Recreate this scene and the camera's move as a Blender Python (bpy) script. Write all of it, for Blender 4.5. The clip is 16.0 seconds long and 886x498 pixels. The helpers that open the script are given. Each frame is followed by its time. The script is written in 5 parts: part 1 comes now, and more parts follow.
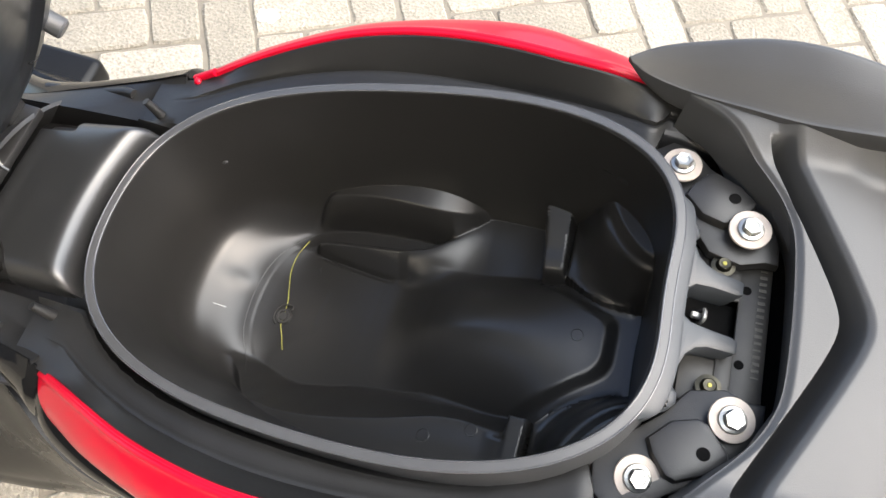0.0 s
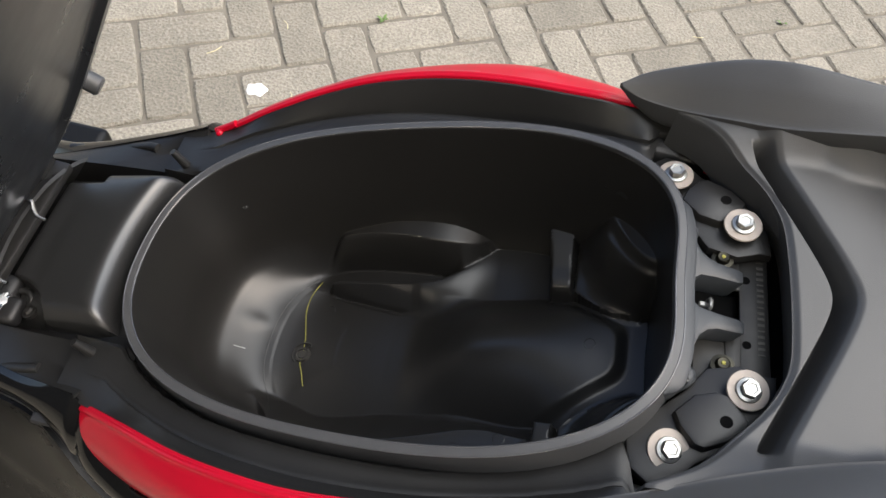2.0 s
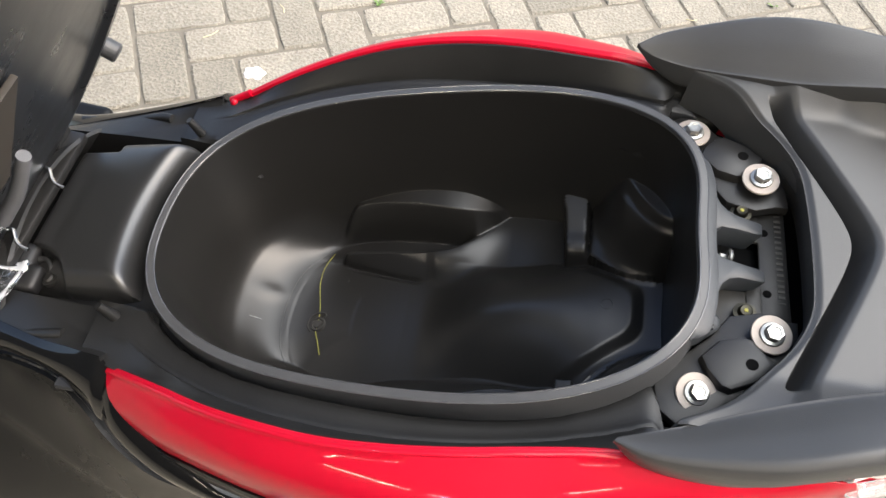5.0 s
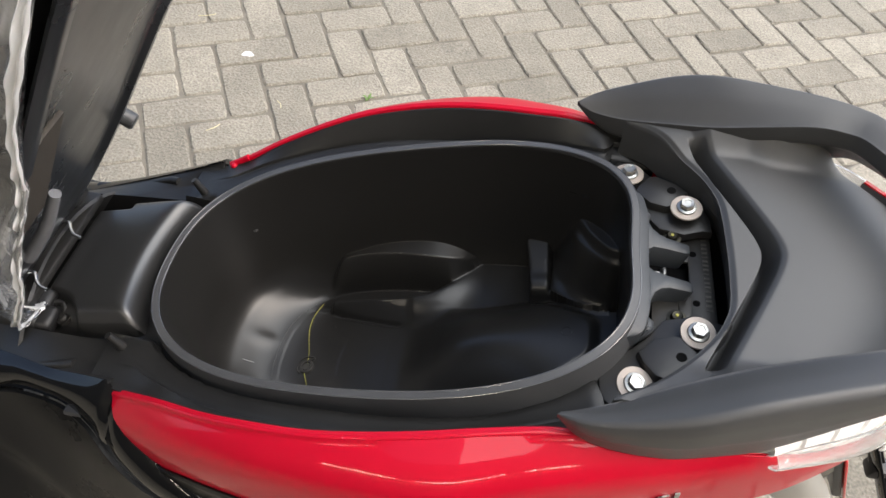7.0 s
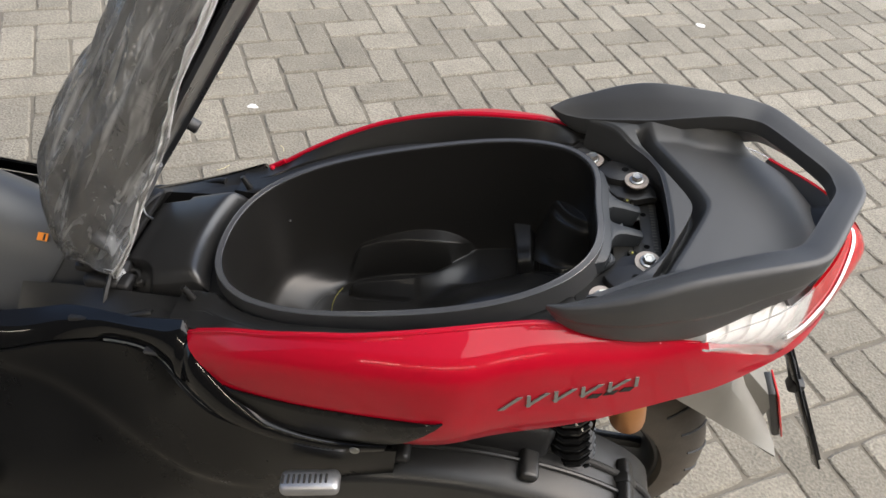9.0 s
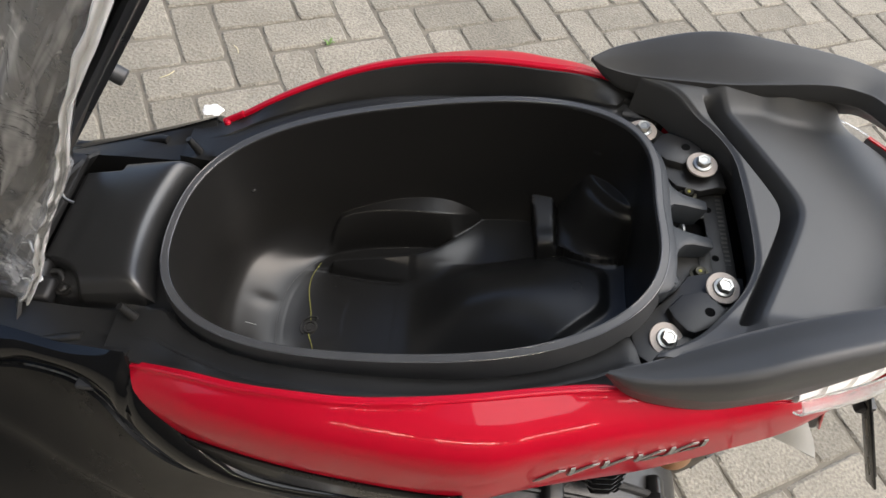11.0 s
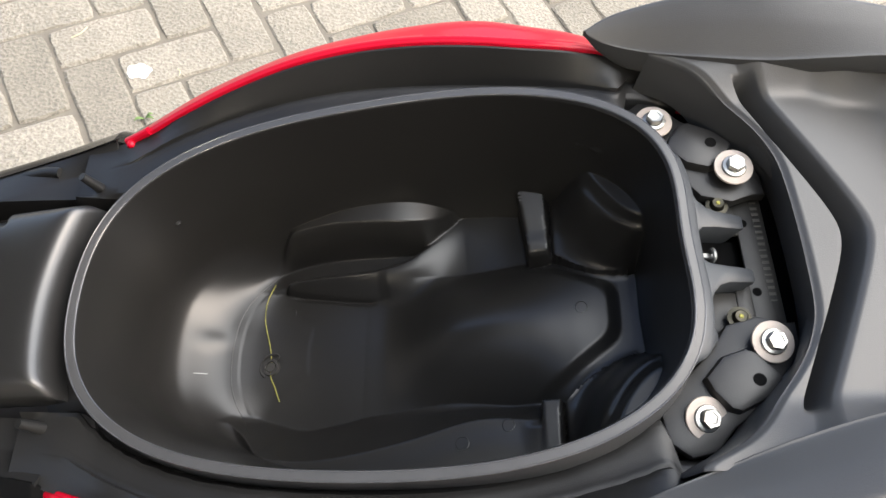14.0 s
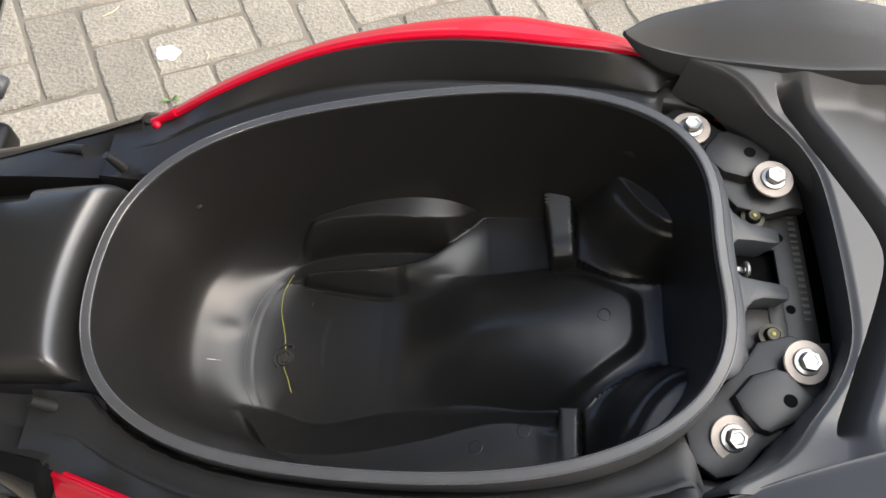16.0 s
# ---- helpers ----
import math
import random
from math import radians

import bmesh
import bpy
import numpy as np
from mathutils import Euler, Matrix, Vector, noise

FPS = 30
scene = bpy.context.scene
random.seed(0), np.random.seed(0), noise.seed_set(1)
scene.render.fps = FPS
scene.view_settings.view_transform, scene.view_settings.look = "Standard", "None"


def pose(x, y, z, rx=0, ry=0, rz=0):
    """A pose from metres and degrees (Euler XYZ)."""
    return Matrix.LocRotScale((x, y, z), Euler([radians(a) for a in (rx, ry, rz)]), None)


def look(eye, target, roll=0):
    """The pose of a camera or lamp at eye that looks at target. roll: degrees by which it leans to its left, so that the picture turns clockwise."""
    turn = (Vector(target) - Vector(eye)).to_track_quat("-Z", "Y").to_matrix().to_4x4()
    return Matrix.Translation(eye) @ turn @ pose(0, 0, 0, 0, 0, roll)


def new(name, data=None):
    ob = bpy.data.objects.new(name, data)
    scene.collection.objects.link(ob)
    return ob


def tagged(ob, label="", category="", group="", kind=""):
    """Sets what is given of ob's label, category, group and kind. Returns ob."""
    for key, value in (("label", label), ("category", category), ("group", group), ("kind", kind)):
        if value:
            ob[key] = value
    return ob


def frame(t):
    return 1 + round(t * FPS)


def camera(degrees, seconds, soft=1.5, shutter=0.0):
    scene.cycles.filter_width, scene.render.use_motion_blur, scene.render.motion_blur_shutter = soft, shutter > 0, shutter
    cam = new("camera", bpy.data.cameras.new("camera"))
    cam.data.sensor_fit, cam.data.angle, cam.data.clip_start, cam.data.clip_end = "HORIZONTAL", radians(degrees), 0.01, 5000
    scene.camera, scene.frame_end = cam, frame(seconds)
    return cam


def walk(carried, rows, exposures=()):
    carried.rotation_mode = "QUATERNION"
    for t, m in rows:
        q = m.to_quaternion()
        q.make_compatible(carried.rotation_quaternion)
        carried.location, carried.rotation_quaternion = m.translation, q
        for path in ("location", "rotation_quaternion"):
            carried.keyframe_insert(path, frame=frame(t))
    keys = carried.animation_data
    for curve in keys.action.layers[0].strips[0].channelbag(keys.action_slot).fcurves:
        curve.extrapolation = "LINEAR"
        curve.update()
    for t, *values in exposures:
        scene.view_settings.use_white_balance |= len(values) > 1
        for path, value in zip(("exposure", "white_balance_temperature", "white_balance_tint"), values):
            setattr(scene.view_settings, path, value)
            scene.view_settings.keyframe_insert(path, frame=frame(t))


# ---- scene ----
cam = camera(66.3, 16.0)
PATH = [
    (0, (-0.148, -0.196, 1.191), (-0.206, 0.583, -0.65), 12.7),
    (0.5, (-0.154, -0.218, 1.189), (-0.199, 0.635, -0.619), 12.0),
    (1, (-0.156, -0.255, 1.201), (-0.222, 0.701, -0.555), 9.9),
    (1.5, (-0.167, -0.27, 1.207), (-0.222, 0.722, -0.529), 10.5),
    (2, (-0.177, -0.272, 1.206), (-0.208, 0.723, -0.528), 11.7),
    (2.5, (-0.195, -0.287, 1.2), (-0.175, 0.737, -0.518), 13.9),
    (3, (-0.2, -0.312, 1.209), (-0.204, 0.707, -0.512), 11.1),
    (3.2, (-0.2, -0.315, 1.2), (-0.192, 0.702, -0.522), 12.2),
    (5.3, (-0.203, -0.307, 1.194), (-0.185, 0.673, -0.55), 13.5),
    (5.5, (-0.207, -0.303, 1.195), (-0.178, 0.664, -0.556), 13.9),
    (6, (-0.205, -0.306, 1.197), (-0.177, 0.669, -0.548), 13.5),
    (6.5, (-0.197, -0.311, 1.203), (-0.205, 0.715, -0.514), 10.6),
    (7, (-0.163, -0.407, 1.229), (-0.202, 0.829, -0.342), 9.8),
    (7.5, (-0.129, -0.587, 1.266), (-0.177, 0.867, -0.106), 8.2),
    (8, (-0.136, -0.66, 1.289), (-0.199, 0.816, -0.059), 7.4),
    (8.5, (-0.161, -0.663, 1.287), (-0.196, 0.793, -0.084), 9.0),
    (8.7, (-0.167, -0.654, 1.285), (-0.192, 0.785, -0.104), 9.5),
    (10.8, (-0.25, -0.424, 1.236), (-0.062, 0.727, -0.389), 16.9),
    (11, (-0.249, -0.402, 1.226), (-0.075, 0.723, -0.418), 17.1),
    (11.5, (-0.185, -0.295, 1.195), (-0.145, 0.732, -0.521), 16.4),
    (12, (-0.156, -0.246, 1.19), (-0.149, 0.768, -0.534), 13.4),
    (12.5, (-0.186, -0.223, 1.187), (-0.062, 0.759, -0.551), 14.8),
    (13, (-0.216, -0.221, 1.18), (-0.006, 0.7, -0.584), 14.5),
    (13.5, (-0.236, -0.218, 1.173), (0.025, 0.631, -0.619), 17.2),
    (14, (-0.241, -0.213, 1.174), (0.018, 0.645, -0.614), 18.3),
    (14.5, (-0.244, -0.208, 1.177), (-0.002, 0.657, -0.61), 19.0),
    (15, (-0.247, -0.215, 1.18), (0.008, 0.664, -0.599), 19.7),
    (15.5, (-0.247, -0.214, 1.176), (0.053, 0.662, -0.597), 22.6),
    (16, (-0.246, -0.207, 1.162), (-0.032, 0.642, -0.636), 19.0),
]
TINT = (6980, 10)
EXPOSURES = [(t, e, TINT[0] + (150 if e > 1.28 else 0), TINT[1]) for t, e in ((0.0, 2.27), (0.5, 1.92), (1.0, 1.56), (2.0, 1.33), (3.2, 1.45), (5.3, 1.80), (6.3, 1.74), (7.4, 1.12), (8.7, 1.03), (10.8, 1.06), (11.5, 1.20), (12.5, 1.18), (13.0, 1.28), (13.5, 1.88), (14.5, 1.82), (15.0, 1.72), (16.0, 1.68))]
walk(cam, [(t, look(eye, target, roll)) for t, eye, target, roll in PATH], EXPOSURES)

# ---- world, sun, light ----
SUN_ELEV, SUN_AZ = 52.0, -10.0       # degrees; azimuth from +x towards +y
world = bpy.data.worlds.new("world")
scene.world = world
world.use_nodes = True
wn = world.node_tree
sky = wn.nodes.new("ShaderNodeTexSky")
sky.sky_type = "NISHITA"
sky.sun_disc = False
sky.sun_elevation = radians(SUN_ELEV)
sky.sun_rotation = radians(90.0 - SUN_AZ)
sky.air_density, sky.dust_density, sky.ozone_density = 0.6, 2.6, 1.0
wn.links.new(sky.outputs[0], wn.nodes["Background"].inputs[0])
wn.nodes["Background"].inputs[1].default_value = 0.15

sun_data = bpy.data.lights.new("sun", "SUN")
sun_data.energy, sun_data.angle, sun_data.color = 2.95, radians(105), (0.92, 0.98, 1.03)
sun = new("sun", sun_data)
sdir = Vector((math.cos(radians(SUN_ELEV)) * math.cos(radians(SUN_AZ)), math.cos(radians(SUN_ELEV)) * math.sin(radians(SUN_AZ)), math.sin(radians(SUN_ELEV))))
sun.matrix_world = look(sdir * 20, (0, 0, 0))


# ---- materials ----
def material(name, color, rough=0.5, metal=0.0, coat=0.0, grain=0.0, grain_scale=900.0, wear=0.0, wear_scale=9.0, rough_var=0.0, spec=0.5, per_object=0.0):
    m = bpy.data.materials.new(name)
    m.use_nodes = True
    nt = m.node_tree
    b = nt.nodes["Principled BSDF"]
    b.inputs["Base Color"].default_value = (*color, 1)
    b.inputs["Roughness"].default_value = rough
    b.inputs["Metallic"].default_value = metal
    b.inputs["Coat Weight"].default_value = coat
    b.inputs["Coat Roughness"].default_value = 0.04
    b.inputs["Specular IOR Level"].default_value = spec
    co = nt.nodes.new("ShaderNodeTexCoord")
    if wear or rough_var or per_object:
        n = nt.nodes.new("ShaderNodeTexNoise")
        n.inputs["Scale"].default_value = wear_scale
        n.inputs["Detail"].default_value = 7
        n.inputs["Roughness"].default_value = 0.65
        nt.links.new(co.outputs["Object"], n.inputs["Vector"])
        if wear or per_object:
            hsv = nt.nodes.new("ShaderNodeHueSaturation")
            hsv.inputs["Color"].default_value = (*color, 1)
            mr = nt.nodes.new("ShaderNodeMapRange")
            mr.inputs["From Min"].default_value, mr.inputs["From Max"].default_value = 0.25, 0.75
            mr.inputs["To Min"].default_value, mr.inputs["To Max"].default_value = 1 - wear, 1 + wear
            nt.links.new(n.outputs["Fac"], mr.inputs["Value"])
            last = mr.outputs[0]
            if per_object:
                oi = nt.nodes.new("ShaderNodeObjectInfo")
                m2 = nt.nodes.new("ShaderNodeMapRange")
                m2.inputs["To Min"].default_value, m2.inputs["To Max"].default_value = 1 - per_object, 1 + per_object
                nt.links.new(oi.outputs["Random"], m2.inputs["Value"])
                mul = nt.nodes.new("ShaderNodeMath")
                mul.operation = "MULTIPLY"
                nt.links.new(last, mul.inputs[0])
                nt.links.new(m2.outputs[0], mul.inputs[1])
                last = mul.outputs[0]
            nt.links.new(last, hsv.inputs["Value"])
            nt.links.new(hsv.outputs[0], b.inputs["Base Color"])
        if rough_var:
            mr = nt.nodes.new("ShaderNodeMapRange")
            mr.inputs["From Min"].default_value, mr.inputs["From Max"].default_value = 0.3, 0.7
            mr.inputs["To Min"].default_value, mr.inputs["To Max"].default_value = max(0.02, rough - rough_var), rough + rough_var
            nt.links.new(n.outputs["Fac"], mr.inputs["Value"])
            nt.links.new(mr.outputs[0], b.inputs["Roughness"])
    if grain:
        g = nt.nodes.new("ShaderNodeTexNoise")
        g.inputs["Scale"].default_value = grain_scale
        g.inputs["Detail"].default_value = 3
        nt.links.new(co.outputs["Object"], g.inputs["Vector"])
        bump = nt.nodes.new("ShaderNodeBump")
        bump.inputs["Strength"].default_value = grain
        bump.inputs["Distance"].default_value = 0.001
        nt.links.new(g.outputs["Fac"], bump.inputs["Height"])
        nt.links.new(bump.outputs[0], b.inputs["Normal"])
    return m


BUCKET = material("bucket_plastic", (0.0145, 0.0140, 0.0134), 0.32, spec=0.55, grain=0.05, grain_scale=700, wear=0.06, wear_scale=5, rough_var=0.03)
RIM = material("rim_edge_plastic", (0.050, 0.051, 0.053), 0.42, grain=0.1, wear=0.12, wear_scale=30)
DECK = material("deck_plastic", (0.0125, 0.0124, 0.0122), 0.42, grain=0.16, grain_scale=1200, wear=0.12, wear_scale=12, rough_var=0.05, spec=0.42)
TAIL = material("tail_plastic", (0.047, 0.0472, 0.0475), 0.44, grain=0.16, grain_scale=1300, wear=0.1, wear_scale=8, rough_var=0.06, spec=0.5)
DARK = material("dark_frame", (0.012, 0.012, 0.013), 0.5, grain=0.15, wear=0.25, wear_scale=25)
STEEL_BLACK = material("black_coated_steel", (0.015, 0.0145, 0.014), 0.40, grain=0.1, wear=0.2, wear_scale=40)
RED = material("red_paint", (0.41, 0.0010, 0.015), 0.5, coat=0.5, wear=0.04, wear_scale=6, spec=0.1)
GLOSS = material("gloss_black", (0.004, 0.004, 0.004), 0.05, wear=0.1, spec=0.3)
SATIN = material("satin_black_body", (0.005, 0.005, 0.005), 0.30, grain=0.04, wear=0.2, wear_scale=7, rough_var=0.07, spec=0.2)
PAN = material("seat_pan_plastic", (0.018, 0.019, 0.0205), 0.30, spec=0.55, grain=0.05, grain_scale=700, wear=0.15, wear_scale=9, rough_var=0.06)
ZINC = material("zinc_plated", (0.40, 0.40, 0.38), 0.33, metal=1.0, wear=0.12, wear_scale=120, rough_var=0.08)
WASHER = material("washer_zinc", (0.33, 0.285, 0.25), 0.5, metal=0.2, grain=0.1, wear=0.1, wear_scale=90)
BRASS = material("yellow_zinc", (0.045, 0.042, 0.032), 0.35, metal=0.9, wear=0.4, wear_scale=160)
GOLD = material("gold_anodised", (0.60, 0.27, 0.10), 0.35, metal=0.75, wear=0.1, wear_scale=30)
COVER = material("battery_cover_plastic", (0.022, 0.0222, 0.0225), 0.31, spec=0.8, grain=0.06, grain_scale=700, wear=0.08, wear_scale=8, rough_var=0.03)
TUNNEL = material("tunnel_plastic", (0.026, 0.026, 0.0265), 0.42, grain=0.1, grain_scale=900, wear=0.12, wear_scale=6, rough_var=0.05)
LID = material("lid_plastic", (0.060, 0.061, 0.063), 0.38, grain=0.1, grain_scale=900, wear=0.1, wear_scale=6, rough_var=0.05)
ENGINE = material("engine_black", (0.015, 0.015, 0.015), 0.34, grain=0.12, wear=0.2, wear_scale=20)
RUBBER = material("rubber", (0.022, 0.021, 0.020), 0.75, grain=0.3, grain_scale=500, wear=0.25, wear_scale=20)
TYRE = material("tyre_rubber", (0.075, 0.061, 0.047), 0.8, grain=0.3, grain_scale=300, wear=0.3, wear_scale=14)
ALLOY = material("alloy", (0.45, 0.45, 0.46), 0.4, metal=0.9, wear=0.15, wear_scale=30)
FENDER = material("fender_plastic", (0.19, 0.178, 0.155), 0.5, grain=0.15, wear=0.12, wear_scale=9)
CHROME = material("chrome", (0.8, 0.8, 0.8), 0.08, metal=1.0)
RIM_DARK = material("rim_bracket_plastic", (0.034, 0.038, 0.043), 0.44, grain=0.08, wear=0.12, wear_scale=30, spec=0.4)
FRAME_PLATE = material("frame_plate_black", (0.022, 0.0205, 0.018), 0.45, grain=0.1, wear=0.25, wear_scale=60)
BEAD = material("bead_plastic", (0.060, 0.062, 0.066), 0.16, spec=0.7)
WING = material("pan_wing_plastic", (0.040, 0.033, 0.026), 0.4, grain=0.1, wear=0.2, wear_scale=20)
STRAP = material("pale_plastic", (0.13, 0.13, 0.135), 0.45, grain=0.1, wear=0.1, wear_scale=40)
BADGE = material("badge_grey", (0.22, 0.22, 0.21), 0.25, metal=0.5, coat=0.4)
REFLECT = material("red_reflector", (0.6, 0.02, 0.02), 0.3, coat=0.6)
FOAM = material("seat_vinyl", (0.020, 0.020, 0.021), 0.5, grain=0.35, grain_scale=420, wear=0.2)
THREAD = material("thread_yellow", (0.30, 0.28, 0.06), 0.7)
WHITE = material("white_paint", (0.68, 0.66, 0.63), 0.7, grain=0.5, grain_scale=90, wear=0.45, wear_scale=140)
STRAW = material("straw", (0.5, 0.44, 0.28), 0.8)
LEAF = material("weed_leaf", (0.10, 0.17, 0.04), 0.6)
WALLM = material("wall_paint", (0.08, 0.077, 0.074), 0.8, wear=0.15, wear_scale=2, grain=0.3, grain_scale=60)
STICKER = material("orange_sticker", (0.8, 0.24, 0.02), 0.5)
# near-black in place of the shade inside holes, latch slot and well
HOLE_SHADE = material("hole_shade_black", (0.003, 0.003, 0.003), 0.9, spec=0.1)
VIN = material("stamped_marks", (0.085, 0.082, 0.07), 0.5, metal=0.3)
HOSE = material("hose_white", (0.7, 0.72, 0.70), 0.4)


def glow_material(name, color, strength):
    m = bpy.data.materials.new(name)
    m.use_nodes = True
    b = m.node_tree.nodes["Principled BSDF"]
    b.inputs["Base Color"].default_value = (0.8, 0.8, 0.8, 1)
    b.inputs["Emission Color"].default_value = (*color, 1)
    b.inputs["Emission Strength"].default_value = strength
    return m


TUBE = glow_material("tube_glow", (1.0, 0.93, 0.80), 40.0)


def paver_material(name, per_island):
    m = bpy.data.materials.new(name)
    m.use_nodes = True
    nt = m.node_tree
    b = nt.nodes["Principled BSDF"]
    b.inputs["Roughness"].default_value = 0.85
    geo = nt.nodes.new("ShaderNodeNewGeometry")
    if per_island:
        rnd = geo.outputs["Random Per Island"]
    else:
        rnd = nt.nodes.new("ShaderNodeObjectInfo").outputs["Random"]
    ramp = nt.nodes.new("ShaderNodeValToRGB")
    ramp.color_ramp.elements[0].color = (0.180, 0.162, 0.129, 1)
    ramp.color_ramp.elements[1].color = (0.265, 0.239, 0.193, 1)
    nt.links.new(rnd, ramp.inputs["Fac"])
    big = nt.nodes.new("ShaderNodeTexNoise")
    big.inputs["Scale"].default_value = 7
    big.inputs["Detail"].default_value = 8
    big.inputs["Roughness"].default_value = 0.7
    fine = nt.nodes.new("ShaderNodeTexNoise")
    fine.inputs["Scale"].default_value = 150
    fine.inputs["Detail"].default_value = 4
    for n in (big, fine):
        nt.links.new(geo.outputs["Position"], n.inputs["Vector"])
    r1 = nt.nodes.new("ShaderNodeMapRange")
    r1.inputs["From Min"].default_value, r1.inputs["From Max"].default_value = 0.3, 0.7
    r1.inputs["To Min"].default_value, r1.inputs["To Max"].default_value = 0.82, 1.15
    nt.links.new(big.outputs["Fac"], r1.inputs["Value"])
    r2 = nt.nodes.new("ShaderNodeMapRange")
    r2.inputs["From Min"].default_value, r2.inputs["From Max"].default_value = 0.3, 0.7
    r2.inputs["To Min"].default_value, r2.inputs["To Max"].default_value = 0.70, 1.24
    nt.links.new(fine.outputs["Fac"], r2.inputs["Value"])
    mul = nt.nodes.new("ShaderNodeMath")
    mul.operation = "MULTIPLY"
    nt.links.new(r1.outputs[0], mul.inputs[0])
    nt.links.new(r2.outputs[0], mul.inputs[1])
    hsv = nt.nodes.new("ShaderNodeHueSaturation")
    nt.links.new(ramp.outputs[0], hsv.inputs["Color"])
    nt.links.new(mul.outputs[0], hsv.inputs["Value"])
    nt.links.new(hsv.outputs[0], b.inputs["Base Color"])
    bump = nt.nodes.new("ShaderNodeBump")
    bump.inputs["Strength"].default_value = 0.9
    bump.inputs["Distance"].default_value = 0.006
    nt.links.new(fine.outputs["Fac"], bump.inputs["Height"])
    nt.links.new(bump.outputs[0], b.inputs["Normal"])
    return m


PAVER = paver_material("paver_concrete", False)
PAVER_FAR = paver_material("paver_concrete_far", True)
SAND = material("joint_sand", (0.140, 0.124, 0.100), 0.95, grain=0.6, grain_scale=200, wear=0.3, wear_scale=12)


SEAT_ANGLE = 61.0       # how far the seat stands open, degrees


def film_material():
    """Clear thin film: see-through, glossy, with whitish streaks along the seat, small crumples and painted pale
    glints.
    """
    m = bpy.data.materials.new("plastic_film")
    m.use_nodes = True
    nt = m.node_tree
    nt.nodes.remove(nt.nodes["Principled BSDF"])
    out = nt.nodes["Material Output"]

    def node(kind, **sockets):
        n = nt.nodes.new(kind)
        for k, v in sockets.items():
            n.inputs[k].default_value = v
        return n

    co = nt.nodes.new("ShaderNodeTexCoord")
    turn = node("ShaderNodeMapping", Rotation=(0.0, radians(SEAT_ANGLE), 0.0))
    nt.links.new(co.outputs["Object"], turn.inputs[0])

    def noise_at(scale, stretch, detail, twist):
        mp = node("ShaderNodeMapping", Scale=stretch)
        nt.links.new(turn.outputs[0], mp.inputs[0])
        n = node("ShaderNodeTexNoise", Scale=scale, Detail=detail, Distortion=twist)
        nt.links.new(mp.outputs[0], n.inputs["Vector"])
        return n, mp

    def ranged(n, lo, hi, a, b):
        r = node("ShaderNodeMapRange")
        r.inputs["From Min"].default_value, r.inputs["From Max"].default_value = lo, hi
        r.inputs["To Min"].default_value, r.inputs["To Max"].default_value = a, b
        nt.links.new(n.outputs["Fac"], r.inputs["Value"])
        return r

    def add(a, b):
        n = nt.nodes.new("ShaderNodeMath")
        n.operation, n.use_clamp = "ADD", True
        nt.links.new(a, n.inputs[0])
        nt.links.new(b, n.inputs[1])
        return n

    crumple, mp = noise_at(30.0, (0.55, 1.0, 1.0), 4.0, 1.5)
    vor = node("ShaderNodeTexVoronoi", Scale=24.0)
    nt.links.new(mp.outputs[0], vor.inputs["Vector"])
    height = nt.nodes.new("ShaderNodeMath")
    height.operation = "ADD"
    nt.links.new(crumple.outputs["Fac"], height.inputs[0])
    nt.links.new(vor.outputs["Distance"], height.inputs[1])
    bump = node("ShaderNodeBump", Strength=1.0, Distance=0.009)
    nt.links.new(height.outputs[0], bump.inputs["Height"])
    clear = node("ShaderNodeBsdfTransparent", Color=(0.95, 0.95, 0.95, 1))
    gloss = node("ShaderNodeBsdfGlossy", Roughness=0.06)
    nt.links.new(bump.outputs[0], gloss.inputs["Normal"])
    fresnel = node("ShaderNodeFresnel", IOR=1.7)
    nt.links.new(bump.outputs[0], fresnel.inputs["Normal"])
    # haze: broad soft patches, long streaks and short creases painted pale as glints
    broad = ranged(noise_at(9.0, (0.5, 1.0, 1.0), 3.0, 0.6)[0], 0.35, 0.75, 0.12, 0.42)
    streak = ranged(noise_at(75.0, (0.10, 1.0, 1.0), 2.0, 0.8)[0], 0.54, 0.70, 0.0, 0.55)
    crease_glint = ranged(noise_at(52.0, (0.5, 1.2, 1.0), 3.0, 2.6)[0], 0.65, 0.71, 0.0, 0.34)
    haze_fac = add(add(broad.outputs[0], streak.outputs[0]).outputs[0], crease_glint.outputs[0])
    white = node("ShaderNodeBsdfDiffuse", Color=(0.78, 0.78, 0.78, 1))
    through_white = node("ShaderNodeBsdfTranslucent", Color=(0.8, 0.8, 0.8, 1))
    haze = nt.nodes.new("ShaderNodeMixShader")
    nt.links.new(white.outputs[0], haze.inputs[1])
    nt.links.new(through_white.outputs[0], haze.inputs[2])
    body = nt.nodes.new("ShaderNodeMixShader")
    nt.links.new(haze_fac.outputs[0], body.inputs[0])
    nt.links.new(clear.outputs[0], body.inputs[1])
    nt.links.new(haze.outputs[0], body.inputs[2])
    film_mix = nt.nodes.new("ShaderNodeMixShader")
    nt.links.new(fresnel.outputs[0], film_mix.inputs[0])
    nt.links.new(body.outputs[0], film_mix.inputs[1])
    nt.links.new(gloss.outputs[0], film_mix.inputs[2])
    nt.links.new(film_mix.outputs[0], out.inputs["Surface"])
    return m


def lens_material(name, color, rough=0.05, trans=0.8):
    m = material(name, color, rough, coat=0.3)
    m.node_tree.nodes["Principled BSDF"].inputs["Transmission Weight"].default_value = trans
    return m


